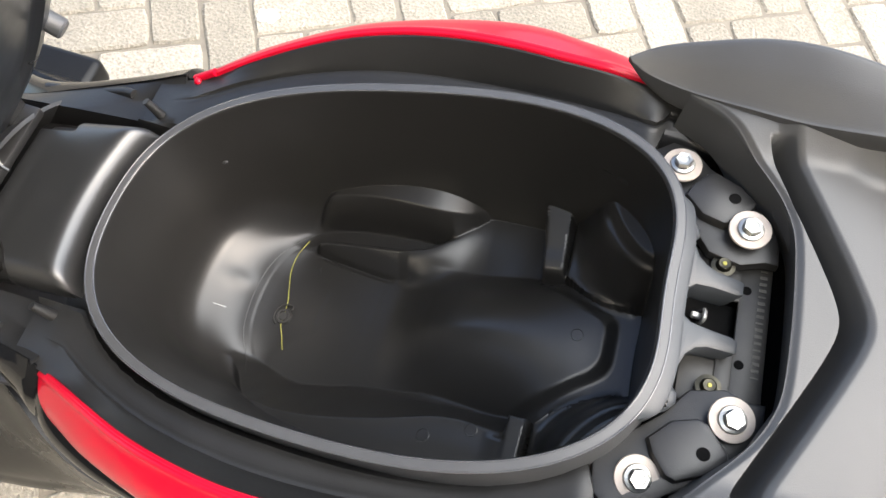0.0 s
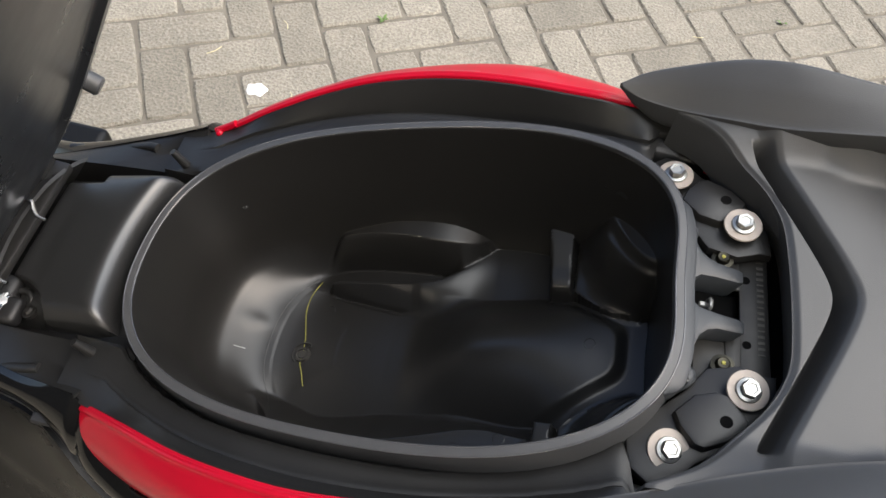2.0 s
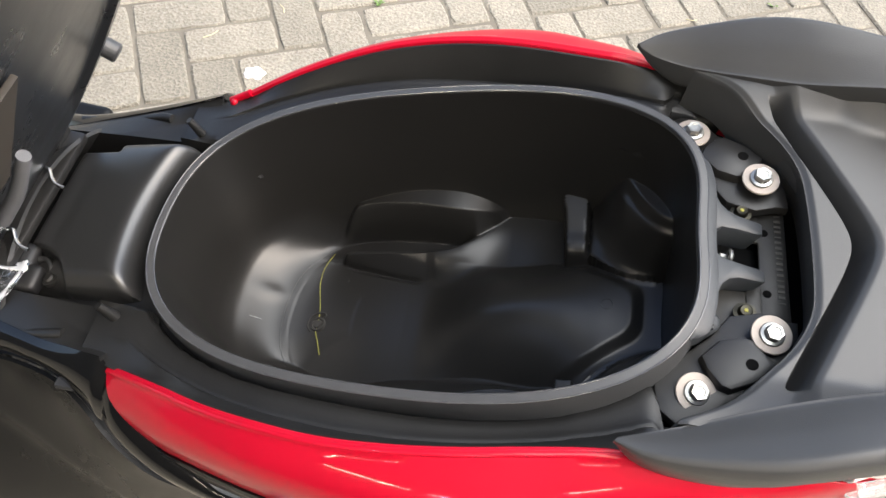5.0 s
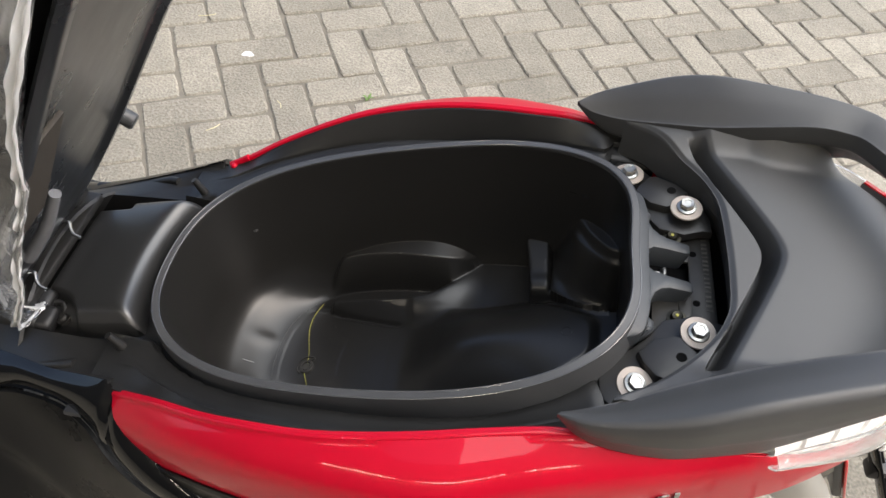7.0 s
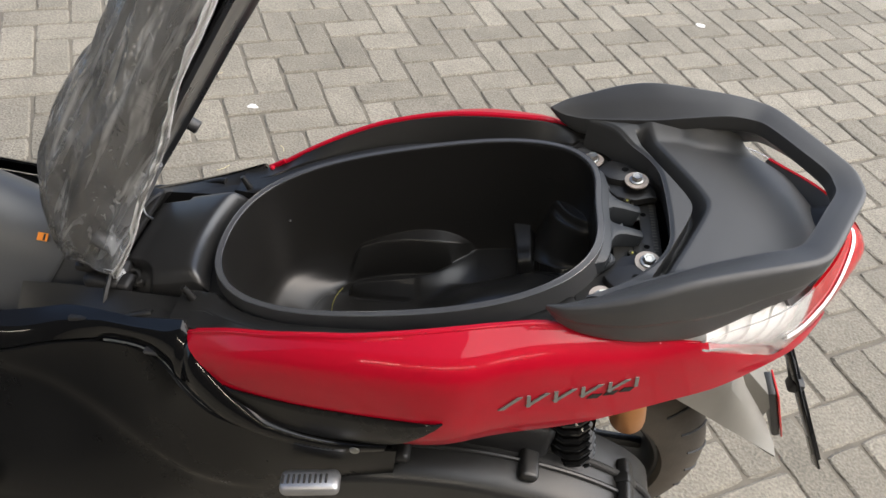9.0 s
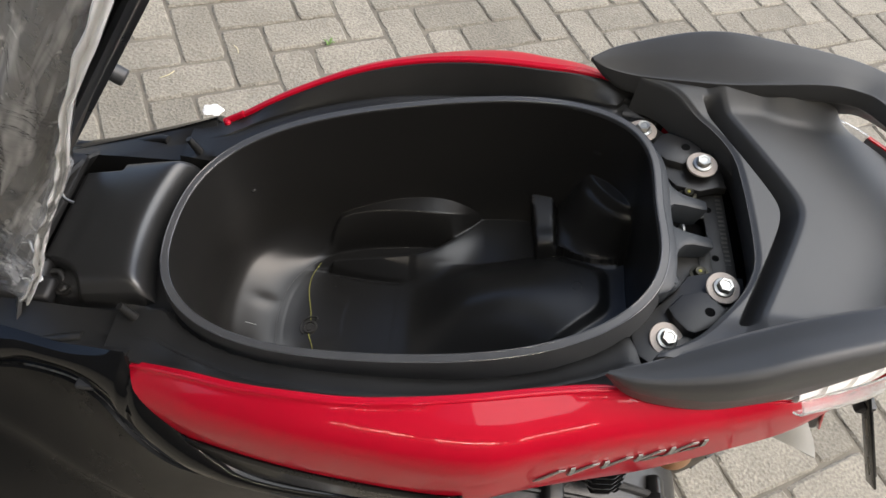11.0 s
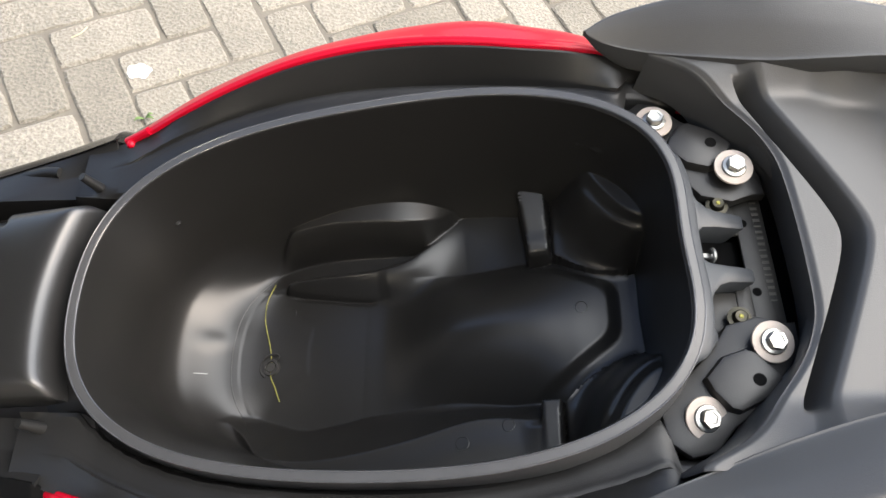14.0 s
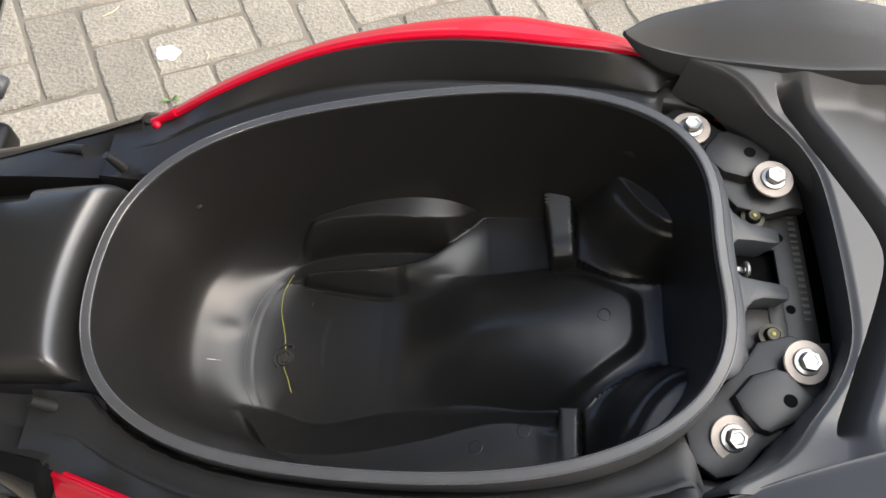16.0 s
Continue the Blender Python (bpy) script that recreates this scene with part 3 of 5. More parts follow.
def storage_box():
    box = part("storage_box", grid(bucket_point, 540, 230, wrap_u=True), BUCKET, scooter, "black moulded plastic storage box, open and empty", sharp=70)

    def lip(u, v):
        # a rounded upright lip: inner edge, flat top, outer face down
        th = 2 * math.pi * u
        g, dz = [(0.0, -0.004), (0.0008, -0.0008), (0.002, 0.0), (0.0072, 0.0), (0.0084, -0.0010), (0.0088, -0.004), (0.0092, -0.020), (0.0096, -0.045)][round(v * 7)]
        if dz < -0.01:
            g += -0.26 * dz * sstep(0.2, 0.75, math.cos(th))
        x, y = rim_xy(th, g)
        return x, y, rim_z(rim_xy(th)[0]) + dz
    part("rim", grid(lip, 180, 7, wrap_u=True), RIM, box, "grey cut edge of the storage box", sharp=24)
    # glossy beads added along the lip's two edges to draw their highlight lines
    for g, dz in ((0.0012, -0.0007), (0.0080, -0.0007)):
        pts = []
        for k in range(120):
            th = 2 * math.pi * k / 120
            x, y = rim_xy(th, g)
            pts.append((x, y, rim_z(rim_xy(th)[0]) + dz))
        part("lip_bead", tube(pts, 0.0008, 8, True, 2), BEAD, box, "thin glossy bead added for the highlight line on the rim's edge")
    def brim(u, v):
        th = 2 * math.pi * lerp(0.33, 0.67, u)
        g = 0.006 + 0.036 * v * sstep(0.0, 0.2, u) * (1 - sstep(0.8, 1.0, u))
        x, y = rim_xy(th, g)
        return x, y, rim_z(rim_xy(th)[0]) - 0.018 - 0.030 * v
    part("brim", grid(brim, 60, 6, thick=0.002), DARK, box, "", sharp=50)
    def flange(u, v):
        # ledge that runs out from the rear of the rim towards the latch
        th = 2 * math.pi * lerp(-0.092, 0.088, u)
        g, dz = [(0.008, -0.004), (0.0105, -0.0085), (0.018, -0.0100), (0.0205, -0.0115), (0.0215, -0.030)][round(v * 4)]
        e = min(sstep(0.0, 0.10, u), sstep(0.0, 0.10, 1 - u))
        x, y = rim_xy(th, 0.008 + (g - 0.008) * e)
        return x, y, rim_z(rim_xy(th)[0]) + dz
    part("rear_flange", grid(flange, 70, 4, thick=0.0015), RIM_DARK, box, "bluish grey ledge outside the rim", sharp=28)
    # drain plug with its ring
    px, py, pz = box_point(-0.166, -0.014)
    m = Matrix.Translation((px, py, pz)) @ Matrix.Rotation(-TILT_B, 4, "Y")
    part("drain_plug", lathe([(0.0, 0.003), (0.005, 0.003), (0.0058, 0.0015), (0.0066, 0.0035), (0.0088, 0.0035), (0.0096, 0.001), (0.0096, -0.004)], 24, m), RUBBER, box, "round black rubber drain plug")
    part("plug_strap", tube([m @ Vector(q) for q in ((0.004, 0.008, 0.002), (0.009, 0.011, 0.003), (0.006, 0.014, 0.003), (-0.004, 0.013, 0.003), (-0.011, 0.006, 0.003), (-0.0115, -0.004, 0.003), (-0.006, -0.0105, 0.003))], 0.0011, 6), RUBBER, box)
    seam = [bucket_point(0.37 + 0.25 * k / 40, ROWS_WALL * 0.95) for k in range(41)]
    seam = [(x, y, z + 0.0002) for x, y, z in seam]
    part("moulding_seam", tube(seam, 0.0004, 5, False, 1), BUCKET, box)
    # moulded round marks
    for p, y, r in ((0.056, -0.113, 0.0062), (0.172, 0.010, 0.0058), (0.098, -0.098, 0.0058), (-0.15, 0.05, 0.0055)):
        ring = []
        for a in range(8):
            pp, yy = p + r * math.cos(a * 0.785), y + r * math.sin(a * 0.785)
            ring.append(box_to_world(pp, yy + 0.003, box_depth(pp, yy) - 0.0001))
        part("moulding_mark", tube(ring, 0.00045, 5, True, 3), BUCKET, box)
    return box


storage_box()


def deck_side(s):
    """The black trim between the storage box and a painted side panel (s: -1 left, 1 right)."""
    def f(u, v):
        x = lerp(-0.497, 0.03, u)
        yi = max(rim_half(x, 0.0085), 0.094 * (1 - sstep(-0.40, -0.34, x)))
        yi = max(yi, 0.118 * sstep(-0.06, -0.03, x), 0.147 * sstep(-0.032, -0.020, x))
        yo = top_y(x) - 0.003
        zr = rim_z(min(-0.03, max(-0.46, x)))
        zl = zr - 0.010 - 0.016 * sstep(-0.32, -0.08, x)
        zo = top_z(x) - 0.002
        yc = lerp(yi, yo, 0.56)
        pts = [(yi - 0.004, zr - 0.06), (yi + 0.0005, zr - 0.034), (yi + 0.004, zl - 0.003), (yi + 0.008, zl - 0.001), (yc - 0.005, zl), (yc - 0.001, zl + 0.0014), (yc + 0.0015, zl + 0.0012), (yc + 0.003, zl + 0.005), (lerp(yc, yo, 0.55), lerp(zl, zo, 0.62)), (yo - 0.0025, zo - 0.001), (yo, zo), (yo + 0.001, zo - 0.02)]
        zf = 0.583 + 0.13 * (x + 0.50) + 0.010 * sstep(-0.50, -0.44, x)
        flat = 1 - sstep(-0.48, -0.41, x)
        pts = [(y, lerp(z, zf, flat) if 2 < n < 11 else z) for n, (y, z) in enumerate(pts)]
        k = v * 11
        i = min(10, int(k))
        a, b = pts[i], pts[i + 1]
        return x, s * lerp(a[0], b[0], k - i) + 0.001, lerp(a[1], b[1], k - i)
    return part("inner_trim", grid(f, 110, 33), DECK, scooter, "matt black plastic trim beside the storage box", sharp=35)


for s in (-1, 1):
    deck_side(s)


def on_side(x, z, s, off=0.0):
    e = 0.004
    y = side_y(x, z)
    nx, nz = -(side_y(x + e, z) - y) / e, -(side_y(x, z + e) - y) / e
    n = Vector((nx, 1, nz)).normalized() * off
    return x + n.x, s * (y + n.y) + 0.002, z + n.z


def side_panel(s):
    """A painted side panel with a rolled top edge."""
    def f(u, v):
        x = lerp(-0.466, 0.292, u)
        z0, z1 = top_z(x), low_z(x)
        fz = 1 - sstep(-0.466, -0.39, x)
        if v < 0.12:
            w = v / 0.12
            a = math.pi * (1 - w)
            r = 0.0028 * (1 - 0.8 * sstep(-0.06, -0.04, x))
            y = top_y(x) + r + r * math.cos(a)
            return x, s * (y - r) + 0.002, z0 + r * 0.8 * math.sin(a) - (0.006 if w == 0 else 0)
        w = (v - 0.12) / 0.88
        zt = lerp(z0, z1, w)
        xx = x + fz * 0.070 * w
        return on_side(xx, zt, s, 0.0)
    def shell(u, v):
        k = u * 2
        if k < 1:
            return f(v, k * 68 / 67)
        x, y, z = f(v, max(0.0, (2 - k) * 68 / 67 - 1 / 67))
        return x, y - s * 0.0022, z - 0.0006
    panel = part("side_panel", grid(shell, 136, 110, wrap_u=True, cap_v=True), RED, scooter, "glossy red painted side panel", sharp=50)
    if s > 0:
        # blunt front end with its peg
        part("panel_tip", join(tube([(-0.440, 0.1665, 0.6060), (-0.452, 0.1635, 0.5985), (-0.462, 0.1610, 0.5925)], 0.0042, 12), rbox(0.008, 0.009, 0.008, 0.003, 2, (-0.4575, 0.1575, 0.5945))), RED, panel, "blunt red end of the panel", sharp=50)
    return panel


for s in (-1, 1):
    side_panel(s)


def patch(outline, s, off, thick, n=14):
    """A piece with an (x, z) outline of four curves laid on the side panel: lower and upper edge functions of x."""
    (xa, xb), lo, hi = outline

    def f(u, v):
        x = lerp(xa, xb, u)
        z = lerp(lo(x), hi(x), v)
        e = min(u, 1 - u, v, 1 - v)
        return on_side(x, z, s, off - (0.002 if e < 1e-6 else 0))
    return grid(f, 40, n, thick=thick)


def lower_insert(s):
    lo = spline([(-0.405, 0.563), (-0.375, 0.534), (-0.33, 0.522), (-0.27, 0.524), (-0.20, 0.550), (-0.145, 0.630)])
    hi = spline([(-0.405, 0.565), (-0.37, 0.574), (-0.33, 0.585), (-0.25, 0.607), (-0.145, 0.6315)])
    return part("lower_insert", patch(((-0.405, -0.145), lo, hi), s, 0.004, 0.003), SATIN, scooter, "dark satin black insert in the red side panel")


for s in (-1, 1):
    lower_insert(s)


def badge(s):
    """A raised model badge as a plain row of slanted strokes."""
    x0, x1, n = -0.090, 0.050, 10
    for k in range(n):
        u0 = k / n
        xa = lerp(x0, x1, u0)
        h = lerp(0.023, 0.017, u0)
        zl = lerp(0.654, 0.684, u0)
        lean, th = (0.016, 0.0060) if k % 2 == 0 else (-0.004, 0.0042)
        base = 0.0 if k % 2 == 0 else 0.016

        def f(u, v, xa=xa, h=h, zl=zl, lean=lean, th=th, base=base):
            return on_side(xa + base + th * u + lean * v, zl + h * v, s, 0.0006)
        part("badge_stroke", grid(f, 3, 6, thick=-0.0012), BADGE, scooter, "raised dark grey badge stroke")
    for k in range(3):
        def f(u, v, k=k):
            return on_side(0.004 + 0.017 * k + 0.012 * u + 0.004 * v, 0.664 + 0.0038 * k + 0.008 * v, s, 0.0003)
        part("badge_figure", grid(f, 3, 3, thick=-0.0006), GLOSS, scooter, "small black badge figure")


badge(-1)


# ---- rear: bolts, brackets, latch ----
def bolt(x, y, z, tilt=0.0, turn=0.0):
    m = Matrix.Translation((x, y, z)) @ Euler((radians(tilt), radians(-12), radians(turn))).to_matrix().to_4x4()
    w = part("washer", lathe([(0.005, 0.0), (0.0146, 0.0), (0.0150, 0.0004), (0.0150, 0.0019), (0.0146, 0.0023), (0.005, 0.0023)], 40, m), WASHER, scooter, "large plain zinc washer")
    prof = [(0.0092, 0.0023), (0.0094, 0.0030), (0.0088, 0.0040), (0.0066, 0.0046)]
    b = lathe(prof, 36)
    hexa = bmesh.new()
    rings = []
    for r, h in ((0.0068, 0.0044), (0.0068, 0.0095), (0.0063, 0.0102), (0.0044, 0.0100), (0.0038, 0.0094)):
        rings.append([hexa.verts.new((r * math.cos(math.pi / 3 * k), r * math.sin(math.pi / 3 * k), h)) for k in range(6)])
    for a, c in zip(rings, rings[1:]):
        for k in range(6):
            hexa.faces.new((a[k], a[(k + 1) % 6], c[(k + 1) % 6], c[k]))
    hexa.faces.new(rings[-1])
    b = join(b, hexa)
    bmesh.ops.transform(b, matrix=m, verts=b.verts)
    return part("bolt", b, ZINC, scooter, "zinc-plated hexagon flange bolt", sharp=30)


BOLTS = [(-0.002, 0.121, 0.747), (0.049, 0.071, 0.764), (0.053, -0.069, 0.759), (0.003, -0.120, 0.742)]
for k, (x, y, z) in enumerate(BOLTS):
    bolt(x, y, z - 0.006, 0, 25 * k)


def rear_well():
    """The dark well behind the storage box, with the frame ears, the number plate of the frame and the latch."""
    def f(u, v):
        y = lerp(-0.168, 0.168, u)
        x = lerp(0.022 - 0.62 * max(0.0, abs(y) - 0.05), 0.125, v)
        y *= 1 - 0.38 * sstep(0.04, 0.125, x)
        return x, y, 0.706 + 0.10 * x - 0.01 * sstep(0.06, 0.14, abs(y))
    # floor sheet coloured near-black for the shade down in the well
    part("well_floor", grid(f, 12, 8, thick=0.004), HOLE_SHADE, scooter)
    for s in (-1, 1):
        outline = [(-0.018, 0.112), (-0.016, 0.128), (-0.004, 0.137), (0.010, 0.134), (0.022, 0.121), (0.045, 0.106), (0.062, 0.088), (0.067, 0.074), (0.0675, 0.060), (0.060, 0.0605), (0.046, 0.056), (0.027, 0.061), (0.015, 0.077), (-0.001, 0.092)]
        outline = [(0.024 + 1.22 * (x - 0.024), 0.095 + 1.22 * (y - 0.095)) for x, y in outline]
        pts = [(x, s * y) for x, y in outline]
        if s < 0:
            pts.reverse()
        m = Matrix.Translation((0.03, 0, 0.742)) @ Matrix.Rotation(radians(-12), 4, "Y") @ Matrix.Translation((-0.03, 0, -0.742))
        ear = part("frame_bracket", prism(pts, 0.733, 0.7425, 0.0025, m), STEEL_BLACK, scooter, "black steel frame bracket", sharp=35)
        # raised pad between the two bolts, with a hole
        pad = [(0.004, 0.094), (0.008, 0.104), (0.018, 0.116), (0.025, 0.118), (0.044, 0.109), (0.056, 0.097), (0.055, 0.092), (0.041, 0.076), (0.034, 0.074), (0.018, 0.079)]
        pts = [(x, s * y) for x, y in pad]
        if s < 0:
            pts.reverse()
        part("pad", prism(pts, 0.740, 0.7525, 0.004, m), STEEL_BLACK, ear, "", sharp=35)
        # flat near-black disc stands for the shaded hole
        hm = m @ Matrix.Translation((0.0395, s * 0.0965, 0.7528))
        part("hole", lathe([(0.0, 0.0), (0.0044, 0.0), (0.0046, -0.0006)], 24, hm), HOLE_SHADE, ear)
        # smaller yellow bolt
        gm = Matrix.Translation((0.041, s * 0.047, 0.7385)) @ Matrix.Rotation(radians(-12), 4, "Y")
        part("small_bolt", lathe([(0.0088, 0.0), (0.0088, 0.0014), (0.0058, 0.0018), (0.0050, 0.0052), (0.0042, 0.0058), (0.0, 0.0052)], 6 * 4, gm), BRASS, scooter, "small dark bolt with yellow marking")
        part("paint_dot", lathe([(0.0, 0.0064), (0.0014, 0.0062), (0.0020, 0.0050)], 10, gm), THREAD, scooter)
    m = Matrix.Translation((0.064, 0.006, 0.735)) @ Matrix.Rotation(radians(-12), 4, "Y")
    plate = part("frame_plate", join(rbox(0.022, 0.112, 0.003, 0.001, 2, (0.004, 0, 0), m), rbox(0.012, 0.036, 0.003, 0.001, 2, (-0.012, 0.036, 0), m), rbox(0.012, 0.036, 0.003, 0.001, 2, (-0.012, -0.036, 0), m), rbox(0.024, 0.034, 0.003, 0.001, 2, (-0.030, 0.039, 0), m), rbox(0.024, 0.034, 0.003, 0.001, 2, (-0.030, -0.047, 0), m)), FRAME_PLATE, scooter, "black frame plate with a stamped row of marks")
    for k in range(17):
        y = 0.046 - 0.0052 * k
        b = rbox(0.0050, 0.0022 if k % 4 else 0.0011, 0.0006, 0, 1, (0.009, y, 0.0017), m)
        part("stamped_mark", b, VIN, plate, smooth=False)
    # plate holes are flat discs with their shade as colour
    for y in (0.028, -0.030):
        part("plate_hole", lathe([(0.0, 0.0018), (0.0034, 0.0018), (0.0036, 0.0010)], 20, m @ Matrix.Translation((-0.002, y, 0.0))), HOLE_SHADE, plate)
    # latch guide: two prongs reaching back from the box, a dark slot and the striker
    tilt = Matrix.Translation((0, 0, 0.750)) @ Matrix.Rotation(radians(6), 4, "Y") @ Matrix.Translation((0, 0, -0.750))
    far_arm = [(0.010, 0.064), (0.012, 0.058), (0.014, 0.050), (0.018, 0.043), (0.024, 0.0385), (0.032, 0.0360), (0.052, 0.0345), (0.0545, 0.033), (0.0545, 0.0235), (0.050, 0.0215), (0.030, 0.0210), (0.018, 0.0195), (0.014, 0.016), (0.009, 0.013)]
    near_arm = [(0.009, -0.003), (0.014, -0.006), (0.018, -0.0085), (0.030, -0.0095), (0.050, -0.010), (0.0545, -0.012), (0.0545, -0.0205), (0.052, -0.0225), (0.032, -0.0240), (0.024, -0.0270), (0.018, -0.0330), (0.014, -0.042), (0.012, -0.050), (0.010, -0.058)]
    guide = part("latch_guide", prism(far_arm, 0.716, 0.7545, 0.003, tilt, 2), RIM_DARK, scooter, "grey-black moulded latch guide on the storage box", sharp=28)
    part("guide_arm", prism(near_arm, 0.716, 0.7545, 0.003, tilt, 2), RIM_DARK, guide, sharp=28)
    for y, h in ((0.066, 0.014), (-0.062, 0.016)):
        part("guide_gusset", prism([(0.008, y + 0.8 * h), (0.014, y + 0.5 * h), (0.020, y + 0.2 * h), (0.020, y - 0.3 * h), (0.014, y - 0.7 * h), (0.008, y - 0.9 * h)], 0.722, 0.748, 0.005, tilt, 3), RIM_DARK, guide, sharp=40)
    # near-black box fills the slot in place of its shade
    part("latch_slot", rbox(0.050, 0.036, 0.004, 0.001, 1, (0.036, 0.006, 0.722)), HOLE_SHADE, guide)
    part("striker", join(tube([(0.033, 0.010, 0.722), (0.033, 0.010, 0.735), (0.033, 0.002, 0.735), (0.033, 0.002, 0.722)], 0.0018, 8), rbox(0.010, 0.005, 0.005, 0.001, 1, (0.030, 0.006, 0.730))), BADGE, guide, "dull steel seat striker")


rear_well()


# ---- tail cover with its V-shaped groove ----
edge_x = spline([(0.0, 0.073), (0.05, 0.071), (0.07, 0.067), (0.093, 0.055), (0.121, 0.031), (0.146, 0.004), (0.162, -0.026)])
pad_half = spline([(-0.03, 0.162), (0.05, 0.158), (0.11, 0.157), (0.15, 0.150), (0.19, 0.127), (0.22, 0.097), (0.245, 0.066), (0.272, 0.045), (0.295, 0.03)])


GROOVE_Y = 0.004


def groove_x(a):
    return 0.1165 - 0.066 * (a / 0.125)


def tail_z(x, y):
    a = math.sqrt((y - GROOVE_Y) ** 2 + 0.0003)
    z = 0.783 + 0.10 * (x - 0.05)
    d = x - groove_x(a)
    z += 0.009 * sstep(-0.002, 0.012, d)
    groove = sstep(-0.0074, -0.0026, d) * (1 - sstep(0.0018, 0.0070, d)) * (1 - sstep(0.124, 0.130, a))
    z -= 0.026 * groove
    z -= 0.9 * max(0.0, x - 0.13) ** 2 + 0.8 * max(0.0, x - 0.22) ** 1.5
    z -= 0.40 * a * a * sstep(0.10, 0.18, x)
    # rolled front rim and the shoulder that runs up into the rail
    z -= 0.003 * (1 - sstep(0.0, 0.005, x - edge_x(a)))
    z += (0.004 + 0.022 * sstep(-0.02, 0.09, x)) * sstep(0.112, 0.150, abs(y)) * (1 - sstep(0.10, 0.14, x))
    z += 0.047 * sstep(0.105, 0.150, abs(y)) * sstep(0.095, 0.130, x) * (1 - sstep(0.150, 0.205, x))
    return z


def tail_cover():
    def f(u, v):
        t = 2 * u - 1
        y0 = t * 0.160
        a0 = math.sqrt((y0 - GROOVE_Y) ** 2 + 0.0003)
        xs, xe = edge_x(a0), 0.290 - 0.055 * t * t
        ga, gb = max(xs + 0.002, groove_x(a0) - 0.010), max(xs + 0.016, groove_x(a0) + 0.012)
        n = round(v * 120)
        if n < 8:
            w = n / 8
            return xs + (0.004 + 0.014 * (1 - sstep(0.07, 0.11, abs(y0)))) * (1 - w), y0, tail_z(xs, y0) - 0.045 * (1 - w)
        if n < 30:
            x = lerp(xs, ga, (n - 8) / 22)
        elif n < 70:
            x = lerp(ga, gb, (n - 30) / 40)
        else:
            x = lerp(gb, xe, (n - 70) / 50)
        y = t * lerp(0.160, pad_half(x), sstep(gb, gb + 0.07, x))
        z = tail_z(x, y)
        w = (x - gb) / (xe - gb)
        z -= 0.016 * sstep(0.88, 1.0, abs(t)) ** 2 * sstep(0.1, 0.4, w) + 0.012 * sstep(0.90, 1.0, w)
        return x, y, z
    return part("tail_cover", grid(f, 140, 120, thick=0.003), TAIL, scooter, "matt dark grey plastic tail cover with a V-shaped groove", sharp=60)


tail_cover()


# ---- grab rail ----
def closed_curve(pts, n):
    """n points of a smooth closed curve through 2D points."""
    out, m = [], len(pts)
    for k in range(n):
        t = k * m / n
        i = int(t)
        u = t - i
        q = []
        for c in range(2):
            p0, p1, p2, p3 = pts[(i - 1) % m][c], pts[i % m][c], pts[(i + 1) % m][c], pts[(i + 2) % m][c]
            a, b = 0.30 * (p2 - p0), 0.30 * (p3 - p1)
            q.append((2 * u**3 - 3 * u**2 + 1) * p1 + (u**3 - 2 * u**2 + u) * a + (-2 * u**3 + 3 * u**2) * p2 + (u**3 - u**2) * b)
        out.append(q)
    return out


